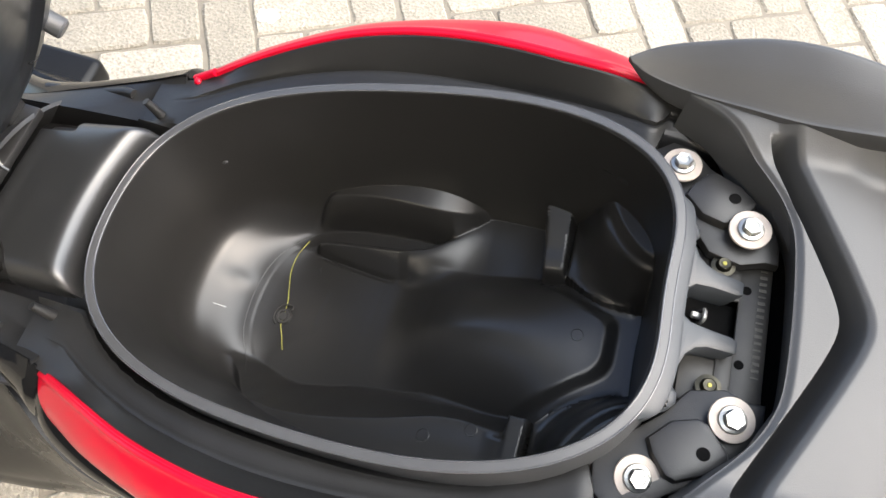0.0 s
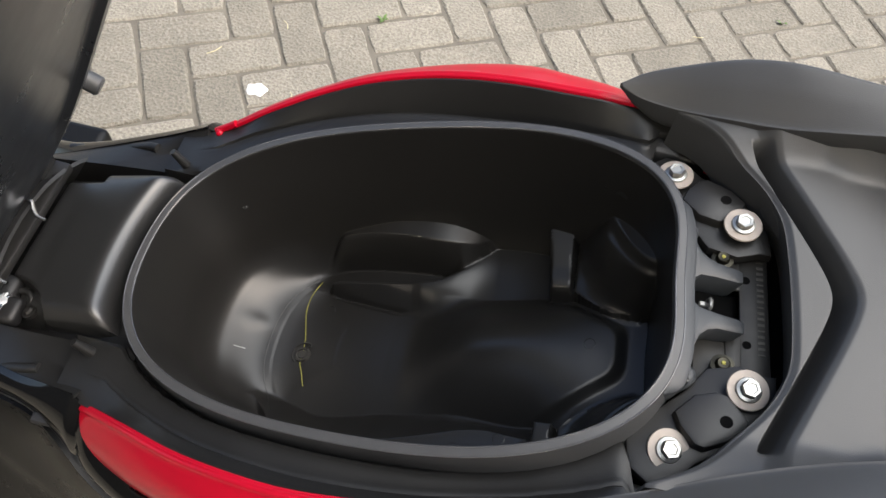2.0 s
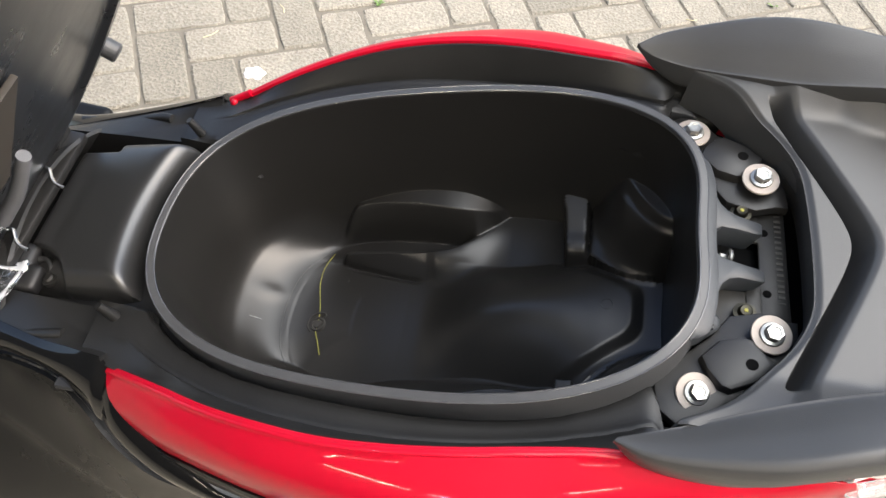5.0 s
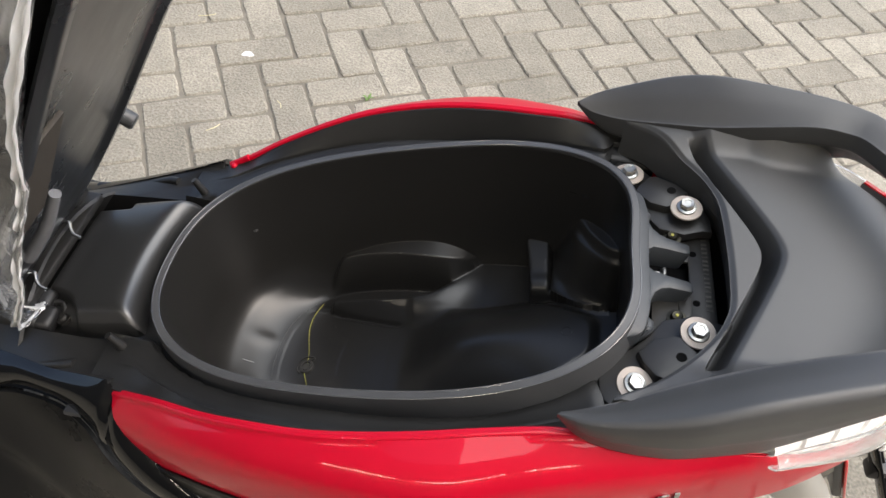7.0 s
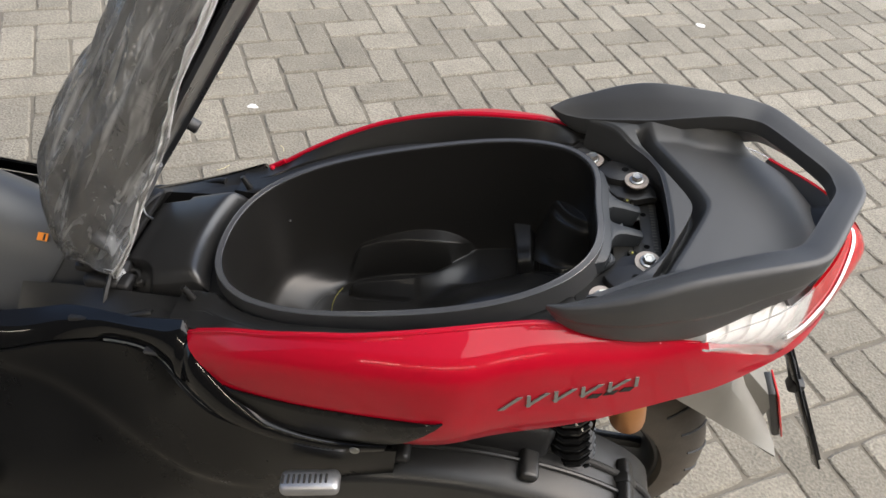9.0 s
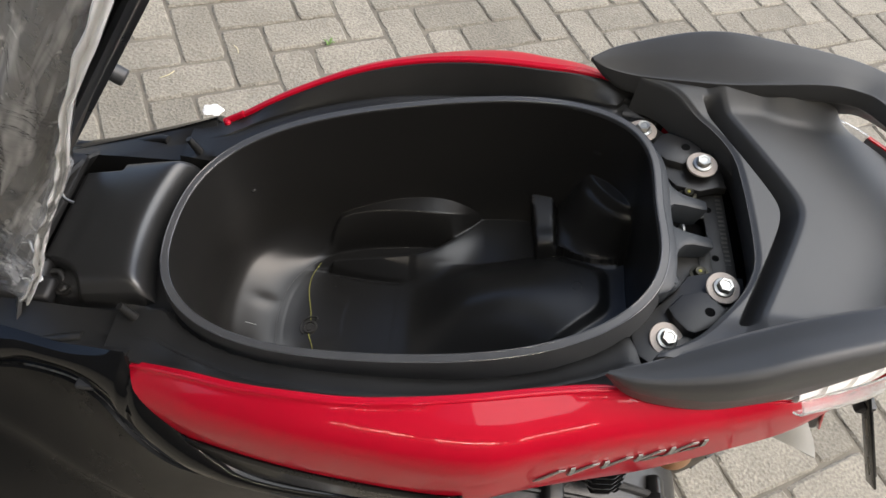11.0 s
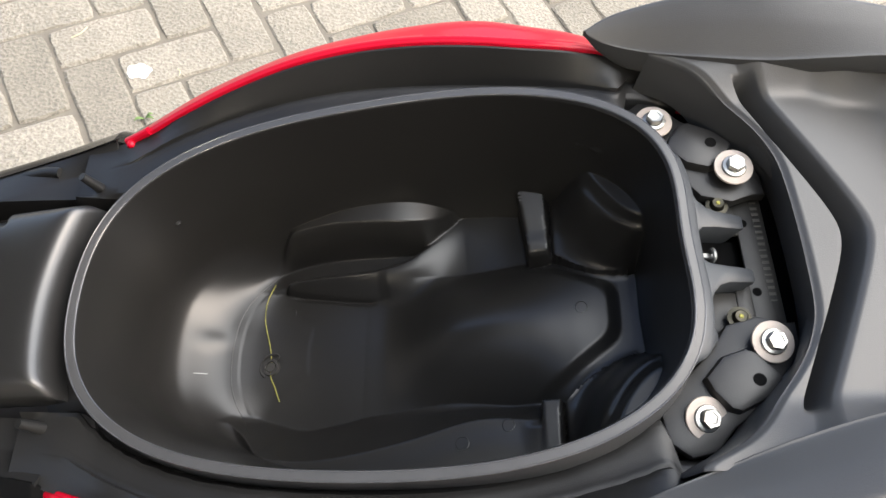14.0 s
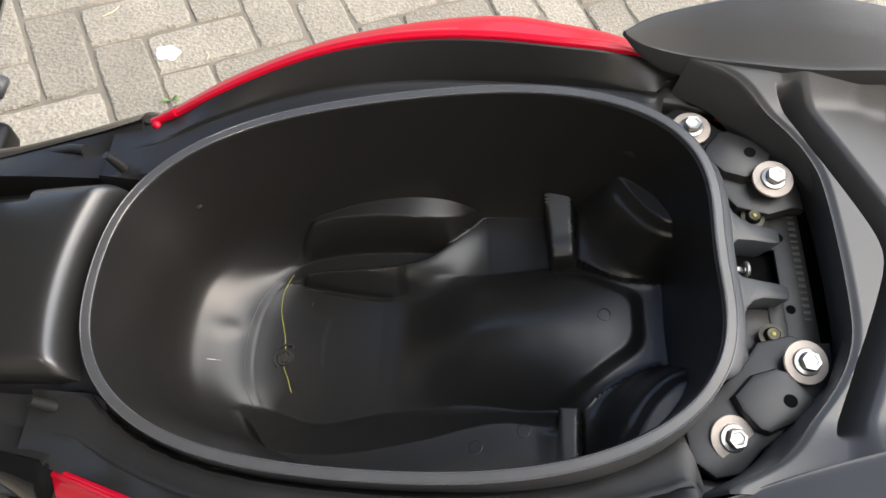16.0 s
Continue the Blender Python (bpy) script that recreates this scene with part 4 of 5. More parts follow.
def grab_rail():
    """One moulded loop from the left tip round the tail to the right tip."""
    rows = [  # crest in plan, inner ridge in plan, heights of crest, ridge, outer foot, inner foot
        ((-0.067, 0.1805), (-0.064, 0.1770), 0.7750, 0.7735, 0.7700, 0.7700), ((-0.048, 0.1900), (-0.046, 0.1700), 0.7860, 0.7730, 0.7580, 0.7560), ((-0.020, 0.1940), (-0.018, 0.1600), 0.8010, 0.7790, 0.7500, 0.7480),
        ((0.020, 0.1935), (0.020, 0.1460), 0.8230, 0.7950, 0.7470, 0.7640), ((0.055, 0.1850), (0.060, 0.1340), 0.8390, 0.8110, 0.7450, 0.7820), ((0.100, 0.1710), (0.098, 0.1260), 0.8490, 0.8280, 0.7500, 0.8000), ((0.148, 0.1550), (0.138, 0.1190), 0.8570, 0.8440, 0.7870, 0.8150),
        ((0.180, 0.1410), (0.166, 0.1110), 0.8605, 0.8500, 0.8030, 0.8250), ((0.199, 0.1230), (0.181, 0.0960), 0.8630, 0.8540, 0.8170, 0.8310), ((0.232, 0.0680), (0.207, 0.0530), 0.8650, 0.8570, 0.8290, 0.8350), ((0.256, 0.0260), (0.227, 0.0200), 0.8660, 0.8580, 0.8300, 0.8350), ((0.260, 0.0), (0.230, 0.0), 0.8660, 0.8580, 0.8300, 0.8350)]
    full = [((o[0], -o[1]), (i[0], -i[1]), a, b, c, d) for o, i, a, b, c, d in rows] + [r for r in reversed(rows[:-1])]
    n = len(full)
    flat = [(o[0], o[1], i[0], i[1], a, b, c, d) for o, i, a, b, c, d in full]
    comp = [spline([(k, flat[k][c]) for k in range(n)]) for c in range(8)]
    cache = {}

    def f(u, v):
        if v not in cache:
            ox, oy, ix, iy, zt, zr, zo, zi = (c(v * (n - 1)) for c in comp)
            h = zt - zo
            sec = [(0.0, zr - 0.0015), (0.06, zr), (0.45, lerp(zr, zt, 0.62)), (0.80, zt), (0.95, zt - 0.05 * h), (1.0, zt - 0.22 * h), (0.985, zt - 0.52 * h), (0.93, zt - 0.62 * h), (0.86, zo + 0.04 * h), (0.70, zo), (0.28, zi), (0.06, zi + 0.25 * (zr - zi))]
            cache[v] = (ox, oy, ix, iy, closed_curve(sec, 60))
        ox, oy, ix, iy, curve = cache[v]
        w, z = curve[round(u * 60) % 60]
        return lerp(ix, ox, w), lerp(iy, oy, w) + 0.001, z
    return part("grab_rail", grid(f, 60, 200, wrap_u=True, cap_v=True), TAIL, scooter, "matt dark grey moulded passenger grab rail", sharp=50)


grab_rail()


# ---- tail lamp ----
def tail_lamp():
    hi_y = spline([(0.0, 0.166), (0.36, 0.142), (0.68, 0.086), (0.88, 0.036), (1.0, 0.0)])
    hi_x = spline([(0.0, 0.108), (0.36, 0.178), (0.68, 0.230), (0.88, 0.258), (1.0, 0.266)])
    hi_z = spline([(0.0, 0.752), (0.36, 0.792), (0.68, 0.806), (0.88, 0.816), (1.0, 0.818)])
    lo_y = spline([(0.0, 0.172), (0.36, 0.140), (0.60, 0.112), (0.80, 0.070), (0.92, 0.024), (1.0, 0.0)])
    lo_x = spline([(0.0, 0.106), (0.36, 0.180), (0.60, 0.226), (0.80, 0.268), (0.92, 0.298), (1.0, 0.303)])
    lo_z = spline([(0.0, 0.740), (0.36, 0.713), (0.60, 0.697), (0.80, 0.735), (0.92, 0.782), (1.0, 0.788)])

    def at(k, v, off=0.0):
        b = 0.012 * math.sin(math.pi * v)
        return lerp(lo_x(k), hi_x(k), v) + b * 0.35 + off * 0.6, lerp(lo_y(k), hi_y(k), v) + b * 0.5 + off, lerp(lo_z(k), hi_z(k), v)
    for s in (-1, 1):
        def clear(u, v):
            x, y, z = at(0.55 * u, v)
            return x, s * y, z

        def clear_in(u, v):
            x, y, z = at(lerp(0.02, 0.545, u), lerp(0.03, 0.97, v), -0.010)
            step = 0.003 * ((u * 5) % 1.0)
            return x, s * (y - step), z

        def red(u, v):
            x, y, z = at(lerp(0.55, 1.0, u), v)
            return x, s * y, z
        lamp = part("tail_lamp", grid(clear, 30, 12, thick=0.002), LENS_CLEAR, scooter, "clear tail lamp lens wrapping round the tail", sharp=50)
        lamp.visible_shadow = False
        part("reflector", grid(clear_in, 60, 10, thick=0.001), LAMP_IN, lamp, "bright ribbed lamp reflector")
        part("red_lens", grid(red, 20, 12, thick=0.003), LENS_RED, lamp, "red lamp lens")
        def guide(u, v):
            k = lerp(0.44, 0.955, u)
            x, y, z = at(k, lerp(0.60, 0.40, sstep(0.0, 0.5, 1 - u)) + 0.10 * v + 0.22 * u, 0.0015 + 0.0015 * math.sin(math.pi * v))
            return x, s * y, z
        part("light_guide", grid(guide, 40, 6, thick=0.001), LAMP_IN, lamp, "white light guide strip in the lamp", sharp=60)
        # dark cap on the inside of the lamp
        def cap(u, v):
            k = lerp(0.55, 1.0, u)
            a, b = Vector(at(k, 0.985, -0.003)), Vector(at(k, 0.62, -0.030))
            q = a.lerp(b, v)
            return q.x - 0.002, s * max(0.0, q.y), q.z + 0.002 * math.sin(math.pi * v)
        part("lamp_cap", grid(cap, 24, 4), TAIL, lamp, "matt dark inner cap of the lamp", sharp=50)
    # lamp body behind
    def body(u, v):
        k = lerp(0.34, 0.97, v)
        x, y, z = at(k, 0.45, -0.016)
        a = 2 * math.pi * u
        return x - 0.012, max(0.004, y) * math.cos(a), z + 0.030 * math.sin(a)
    part("lamp_body", grid(body, 24, 12, wrap_u=True, cap_v=True), DARK, scooter)


tail_lamp()


# ---- front of the box: battery cover, front deck, posts ----
def battery_cover():
    def f(u, v):
        skirt = u < 0.02 or u > 0.98 or v > 0.985
        y = lerp(-0.088, 0.088, min(1.0, max(0.0, (u - 0.025) / 0.95)))
        xr = -0.477 + 1.98 * y * y
        x = lerp(-0.606, xr, min(1.0, v / 0.98))
        top = 0.5655 + 0.40 * (x + 0.60)
        drop = []
        for ed, run, rnd in ((xr - x, 0.024, 0.0075), (0.088 - abs(y), 0.009, 0.006)):
            w = run - ed
            drop.append(w + math.sqrt(w * w + rnd * rnd))
        top -= math.hypot(*drop) + 0.020 * sstep(0.92, 1.0, 1 - v)
        # sunk corners beside the hinge, the right one square, the left one rounded
        top -= 0.012 * sstep(0.066, 0.070, y) * (1 - sstep(-0.556, -0.552, x))
        r = math.hypot((x + 0.606) / 0.062, (y + 0.088) / 0.040)
        top -= 0.016 * (1 - sstep(0.90, 1.0, r))
        if skirt:
            top -= 0.045
        return x, y + 0.003, top
    cover = part("battery_cover", grid(f, 120, 90, thick=0.003), COVER, scooter, "satin black moulded battery cover", sharp=60)
    m = Matrix.Translation((-0.568, -0.076, 0.5595)) @ Matrix.Rotation(radians(-20), 4, "Y")
    part("cover_screw", lathe([(0.0, 0.003), (0.0035, 0.003), (0.0052, 0.0015), (0.0055, 0.0), (0.0080, 0.0), (0.0082, -0.004)], 20, m), STEEL_BLACK, cover, "black cover screw", sharp=35)
    part("corner_web", tube([(-0.594, -0.060, 0.556), (-0.580, -0.057, 0.558), (-0.572, -0.066, 0.556), (-0.573, -0.080, 0.550)], 0.0035, 10), COVER, cover, sharp=50)


battery_cover()


EDGE_Y = spline([(-1.2, 0.160), (-0.80, 0.150), (-0.70, 0.122), (-0.655, 0.117), (-0.605, 0.127), (-0.545, 0.142), (-0.505, 0.149), (-0.47, 0.156)])
EDGE_Z = spline([(-1.2, 0.500), (-0.80, 0.515), (-0.70, 0.516), (-0.655, 0.530), (-0.605, 0.547), (-0.545, 0.566), (-0.505, 0.583), (-0.47, 0.599)])


def front_bay():
    def f(u, v):
        y = lerp(-0.135, 0.135, u)
        x = lerp(-0.70, -0.478, v)
        return x, y, 0.525 + 0.30 * (x + 0.60)
    part("bay_floor", grid(f, 10, 10, thick=0.004), DARK, scooter)
    for s in (-1, 1):
        # trim beside the battery cover, running on to the hinge
        def g(u, v):
            x = lerp(-0.72, -0.47, u)
            yi = 0.094
            yo = EDGE_Y(x)
            y = lerp(yi, yo, v)
            # flat beside the cover, folded down to the outer edge
            inner = 0.572 + 0.13 * (x + 0.50)
            fold = lerp(0.10, 0.62, sstep(-0.60, -0.50, x))
            z = inner if v < fold else lerp(inner, EDGE_Z(x), (v - fold) / (1 - fold))
            if v < 0.15:
                z -= 0.05 * (1 - v / 0.15)
            return x, s * y + 0.004, z
        part("front_trim", grid(g, 60, 40, thick=0.003), DECK, scooter, "black trim along the battery cover", sharp=40)
        # slanting rubber stop post
        part("stop_post", join(tube([(-0.474, s * 0.110 + 0.001, 0.578), (-0.479, s * 0.110 + 0.001, 0.590), (-0.4885, s * 0.110 + 0.001, 0.608)], lambda t: 0.0066 - 0.0030 * t, 14, False, 4), rbox(0.032, 0.016, 0.005, 0.0024, 2, (-0.464, s * 0.112 + 0.001, 0.580))), DECK, scooter, "slanting black stop post", sharp=40)
        part("trim_lip", tube([(-0.640, s * 0.133 + 0.002, 0.530), (-0.605, s * 0.134 + 0.002, 0.539), (-0.567, s * 0.1345 + 0.002, 0.5535), (-0.538, s * 0.134 + 0.002, 0.5675), (-0.524, s * 0.132 + 0.002, 0.5715)], 0.0052, 12), DECK, scooter, "rounded lip of the trim", sharp=50)
    pm = Matrix.Translation((-0.455, -0.110, 0.5885)) @ Matrix.Rotation(radians(-9), 4, "Y")
    part("post_plate", prism([(-0.024, 0.012), (-0.024, -0.004), (-0.010, -0.006), (-0.004, -0.014), (0.006, -0.017), (0.016, -0.013), (0.021, -0.003), (0.018, 0.007), (0.008, 0.013)], -0.004, 0.0028, 0.002, pm), DECK, scooter, "round-ended plate under the stop post", sharp=35)
    for s in (-1, 1):
        part("bay_shelf", rbox(0.11, 0.075, 0.006, 0.002, 1, (-0.468, s * 0.136, 0.545)), DARK, scooter, "", sharp=35)
    # hinge and its springs, hose clips
    part("hinge", join(rbox(0.05, 0.17, 0.012, 0.003, 2, (-0.622, 0, 0.575)), tube([(-0.626, -0.085, 0.585), (-0.626, 0.085, 0.585)], 0.007, 12, False, 1), rbox(0.014, 0.03, 0.04, 0.003, 2, (-0.62, 0.07, 0.59)), rbox(0.014, 0.03, 0.04, 0.003, 2, (-0.62, -0.07, 0.59))), STEEL_BLACK, scooter, "black steel seat hinge", sharp=35)
    for y in (0.014, -0.058):
        part("wire_clip", tube([(-0.634, y + 0.006, 0.583), (-0.616, y + 0.005, 0.600), (-0.606, y + 0.005, 0.601), (-0.598, y + 0.006, 0.602), (-0.592, y - 0.002, 0.600), (-0.586, y - 0.007, 0.599), (-0.577, y - 0.009, 0.598)], 0.0019, 8), CHROME, scooter, "bright bent wire clip")
    part("tool_pouch", join(rbox(0.05, 0.05, 0.03, 0.008, 3, (-0.612, -0.070, 0.553)), rbox(0.02, 0.028, 0.02, 0.006, 3, (-0.585, -0.080, 0.556))), DARK, scooter, "black rubber fittings beside the hinge", sharp=35)


front_bay()


# ---- seat, hinged open ----
HINGE = Vector((-0.614, 0, 0.585))
seat_m = Matrix.Translation(HINGE) @ Matrix.Rotation(radians(-SEAT_ANGLE), 4, "Y")
# in seat space: x from hinge to tail, z out of the seat's cushion


def seat():
    L = 0.70
    half = spline([(-0.03, 0.045), (0.0, 0.062), (0.03, 0.095), (0.08, 0.122), (0.2, 0.131), (0.3, 0.135), (0.4, 0.145), (0.55, 0.145), (0.66, 0.11), (0.70, 0.06)])
    pan_half = spline([(0.0, 0.055), (0.04, 0.100), (0.10, 0.120), (0.29, 0.125), (0.315, 0.142), (0.55, 0.143), (0.66, 0.105), (0.70, 0.05)])
    hem_z = spline([(-0.03, -0.032), (0.15, -0.026), (0.25, -0.014), (0.33, -0.008), (0.40, 0.004), (0.47, 0.006), (0.53, 0.010), (0.70, 0.018)])
    thick = spline([(0.0, 0.020), (0.05, 0.024), (0.11, 0.052), (0.2, 0.075), (0.30, 0.074), (0.37, 0.062), (0.46, 0.060), (0.58, 0.08), (0.66, 0.07), (0.70, 0.03)])
    slim = spline([(0.0, 1.0), (0.12, 1.0), (0.25, 0.86), (0.37, 0.74), (0.46, 0.78), (0.58, 0.9), (0.70, 1.0)])

    def cushion(u, v):
        x = L * v
        a = 2 * math.pi * u
        c, s = math.cos(a), math.sin(a)
        p = 2 / 3.6
        cc, ss = math.copysign(abs(c) ** p, c), math.copysign(abs(s) ** p, s)
        return seat_m @ Vector((x - 0.02 * max(0, ss), half(x) * cc, 0.014 + (thick(x) * slim(x) - 0.014) * (0.5 + 0.5 * ss)))
    cushion_ob = part("seat", grid(cushion, 56, 60, wrap_u=True, cap_v=True), FOAM, scooter, "open black seat cushion wrapped in clear plastic film", sharp=50)

    def pan(u, v):
        x = lerp(0.0, L - 0.015, v)
        y = lerp(-1, 1, u) * pan_half(x)
        e = 1 - abs(2 * u - 1)
        # flat tray inside a raised border
        z = 0.0055 - 0.003 * sstep(0.0, 0.02, e) + 0.007 * sstep(0.11, 0.15, e) * sstep(0.05, 0.08, v)
        return seat_m @ Vector((x, y, z))
    pan_ob = part("seat_pan", grid(pan, 60, 60, thick=0.003), PAN, cushion_ob, "black plastic seat pan underneath the seat", sharp=45)

    for sgn in (-1, 1):
        # rubber stops on the pan
        for xx in (0.11,):
            m = seat_m @ Matrix.Translation((xx, sgn * 0.122, 0.016)) @ Matrix.Rotation(math.pi, 4, "X")
            part("rubber_stop", lathe([(0.0, 0.030), (0.008, 0.030), (0.010, 0.028), (0.010, 0.004), (0.013, 0.0)], 20, m), RIM, cushion_ob, "grey rubber stop under the seat")

    # loose film round the cushion, gathered at the edge
    rnd = random.Random(4)
    ph = [rnd.uniform(0, 6.28) for _ in range(12)]

    def film(u, v):
        x = lerp(-0.030, L + 0.01, v)
        a = lerp(0.02, math.pi + 0.05, u)
        c, s = math.cos(a), math.sin(a)
        p = 2 / 3.0
        cc, ss = math.copysign(abs(c) ** p, c), math.copysign(abs(s) ** p, s)
        xe = min(L, x)
        w = 0.010 + 0.0026 * math.sin(9 * a + ph[0] + 16 * x) + 0.0016 * math.sin(23 * a + ph[1] - 9 * x) + 0.0010 * math.sin(41 * a + 30 * x + ph[2]) + 0.004 * noise.noise(Vector((5 * c, 5 * s, 9 * x))) + 0.0028 * (1 - 2 * abs(noise.noise(Vector((9 * c + 6 * x, 9 * s, 8 * x - 6 * c)))))
        w += 0.014 * (1 - sstep(0.0, 0.16, v)) * (0.6 + 0.4 * math.sin(5 * a + ph[3])) * max(0.0, ss)
        w *= 0.4 + 0.6 * sstep(0, 0.03, v)
        bag = 0.010 * math.exp(-((x - 0.16) / 0.07) ** 2) * max(0, ss)
        zz = 0.002 + (thick(max(0.0, xe)) + 0.022) * sstep(-0.04, 0.03, x) * max(0.0, ss)
        e = min(u, 1 - u)
        ruf = (1 - sstep(0.0, 0.03, e)) * 0.0015 * math.sin(95 * x + 6 * math.sin(21 * x))
        return seat_m @ Vector((x - 0.02 * max(0, ss), (half(xe) + w + ruf) * cc, lerp(hem_z(x), zz + (w + bag) * ss, sstep(0.0, 0.10, 1 - u))))
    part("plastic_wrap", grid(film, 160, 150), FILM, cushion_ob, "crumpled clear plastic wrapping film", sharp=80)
    # folded white hem of the film along each edge
    for sgn in (1.0,):
        def hem(u, v, sgn=sgn):
            k = lerp(0.02, 1.0, v)
            q = Vector(film(sgn, k))
            wob = 0.0025 * math.sin(37 * k + 2 * sgn) + 0.0015 * math.sin(91 * k)
            n = seat_m.to_3x3() @ Vector((0, 0, 1))
            out = 0.0018 * math.sin(u * 9) + 0.0015 + 0.001 * math.sin(140 * k + 5 * u)
            side = seat_m.to_3x3() @ Vector((0, -1, 0))
            return q + n * ((0.0065 + 0.5 * wob) * u) + side * out
        part("film_hem", grid(hem, 8, 160, thick=0.0008), HEM, cushion_ob, "folded whitish hem of the film", sharp=80)
    def gather(u, v):
        k = lerp(0.40, 1.0, u)
        q = Vector(film(k, 0.055 * v))
        n = seat_m.to_3x3() @ Vector((-0.25, -0.5, 0.8))
        return q + n * (0.002 + 0.0022 * math.sin(60 * k + 9 * v) + 0.0015 * math.sin(131 * k - 14 * v))
    part("film_gather", grid(gather, 150, 10, thick=0.0006), HEM, cushion_ob, "gathered whitish end of the film", sharp=80)

    # near wing of the pan and the pale stay strap
    m = seat_m @ Matrix.Translation((0.290, -0.114, 0.000)) @ Matrix.Rotation(radians(-3), 4, "Y")
    wing = prism([(-0.062, -0.022), (-0.050, -0.030), (0.030, -0.030), (0.052, -0.022), (0.064, -0.004), (0.064, 0.022), (-0.062, 0.022)], -0.002, 0.002, 0.001, m)
    part("pan_wing", wing, WING, pan_ob, "brownish black side wing of the seat pan", sharp=40)
    part("stay_strap", tube([seat_m @ Vector(q) for q in ((0.206, -0.064, -0.003), (0.150, -0.069, -0.006), (0.098, -0.075, -0.002))], lambda t: 0.0052 + 0.002 * t, 12), STRAP, pan_ob, "pale grey plastic stay strap", sharp=50)


seat()


# ---- front body: tunnel, lower side covers ----
TUNNEL_Z = spline([(-1.75, 0.640), (-1.02, 0.630), (-0.86, 0.618), (-0.80, 0.602), (-0.76, 0.588), (-0.72, 0.582), (-0.67, 0.586), (-0.60, 0.600)])


def tunnel_height(x, y):
    """Height of the rounded tunnel over a plan place."""
    half = lerp(0.165, 0.150, sstep(-1.2, -0.6, x))
    s = min(1.0, abs(y) / half) ** 1.5
    box = 0.50 + (TUNNEL_Z(x) - 0.50) * max(0.0, 1 - s * s) ** (1 / 3)
    return lerp(box, min(box, TUNNEL_Z(x) - 10 * y * y), sstep(-0.57, -0.66, x))


def tunnel():
    def f(u, v):
        x = lerp(-1.75, -0.60, v)
        a = math.pi * (u - 0.5)
        half = lerp(0.165, 0.150, sstep(-1.2, -0.6, x))
        s = math.sin(a)
        y = half * math.copysign(abs(s) ** (2 / 3.0), s)
        return x, y, tunnel_height(x, y)
    part("centre_tunnel", grid(f, 48, 70, thick=0.004), TUNNEL, scooter, "dark grey centre tunnel ahead of the seat", sharp=50)
    # fuel lid with a shut line
    def lid(u, v):
        x = lerp(-1.02, -0.668, v)
        y = lerp(-0.105, 0.105, u)
        r = math.hypot((x + 0.844) / 0.176, y / 0.105)
        e = max(abs((x + 0.844) / 0.176), abs(y / 0.105))
        y *= math.sqrt(max(0.02, 1 - max(0.0, (x + 0.76) / 0.094) ** 2))
        z = tunnel_height(x, y) + 0.003 + 0.006 * (1 - min(1, r) ** 2) + 0.003 * (1 - sstep(0.96, 1.0, e))
        return x, y, z
    part("fuel_lid", grid(lid, 40, 40, thick=0.004), LID, scooter, "dark grey fuel lid on the tunnel", sharp=50)
    m = Matrix.Translation((-0.711, -0.044, 0.577)) @ Matrix.Rotation(radians(38), 4, "X") @ Matrix.Rotation(radians(-6), 4, "Y")
    part("warning_sticker", rbox(0.015, 0.011, 0.0012, 0.0003, 1, (0, 0, 0), m), STICKER, scooter, "small orange warning sticker")
    part("sticker_bar", rbox(0.003, 0.009, 0.0004, 0, 1, (0.003, 0, 0.0008), m), DARK, scooter, smooth=False)


tunnel()


LOW_Z = spline([(-1.5, 0.46), (-0.90, 0.465), (-0.75, 0.480), (-0.66, 0.500), (-0.60, 0.517), (-0.56, 0.530), (-0.525, 0.540), (-0.49, 0.543), (-0.47, 0.536), (-0.44, 0.526), (-0.405, 0.518), (-0.35, 0.513), (-0.27, 0.511), (-0.19, 0.526)])
LOW_Y = spline([(-1.5, 0.180), (-0.75, 0.172), (-0.66, 0.152), (-0.60, 0.148), (-0.56, 0.154), (-0.525, 0.164), (-0.49, 0.182), (-0.47, 0.197), (-0.44, 0.214), (-0.405, 0.228), (-0.35, 0.238), (-0.27, 0.241), (-0.19, 0.235)])


STRIP_Z = spline([(-0.47, 0.590), (-0.44, 0.579), (-0.405, 0.562), (-0.375, 0.546), (-0.35, 0.533), (-0.27, 0.527), (-0.19, 0.542)])


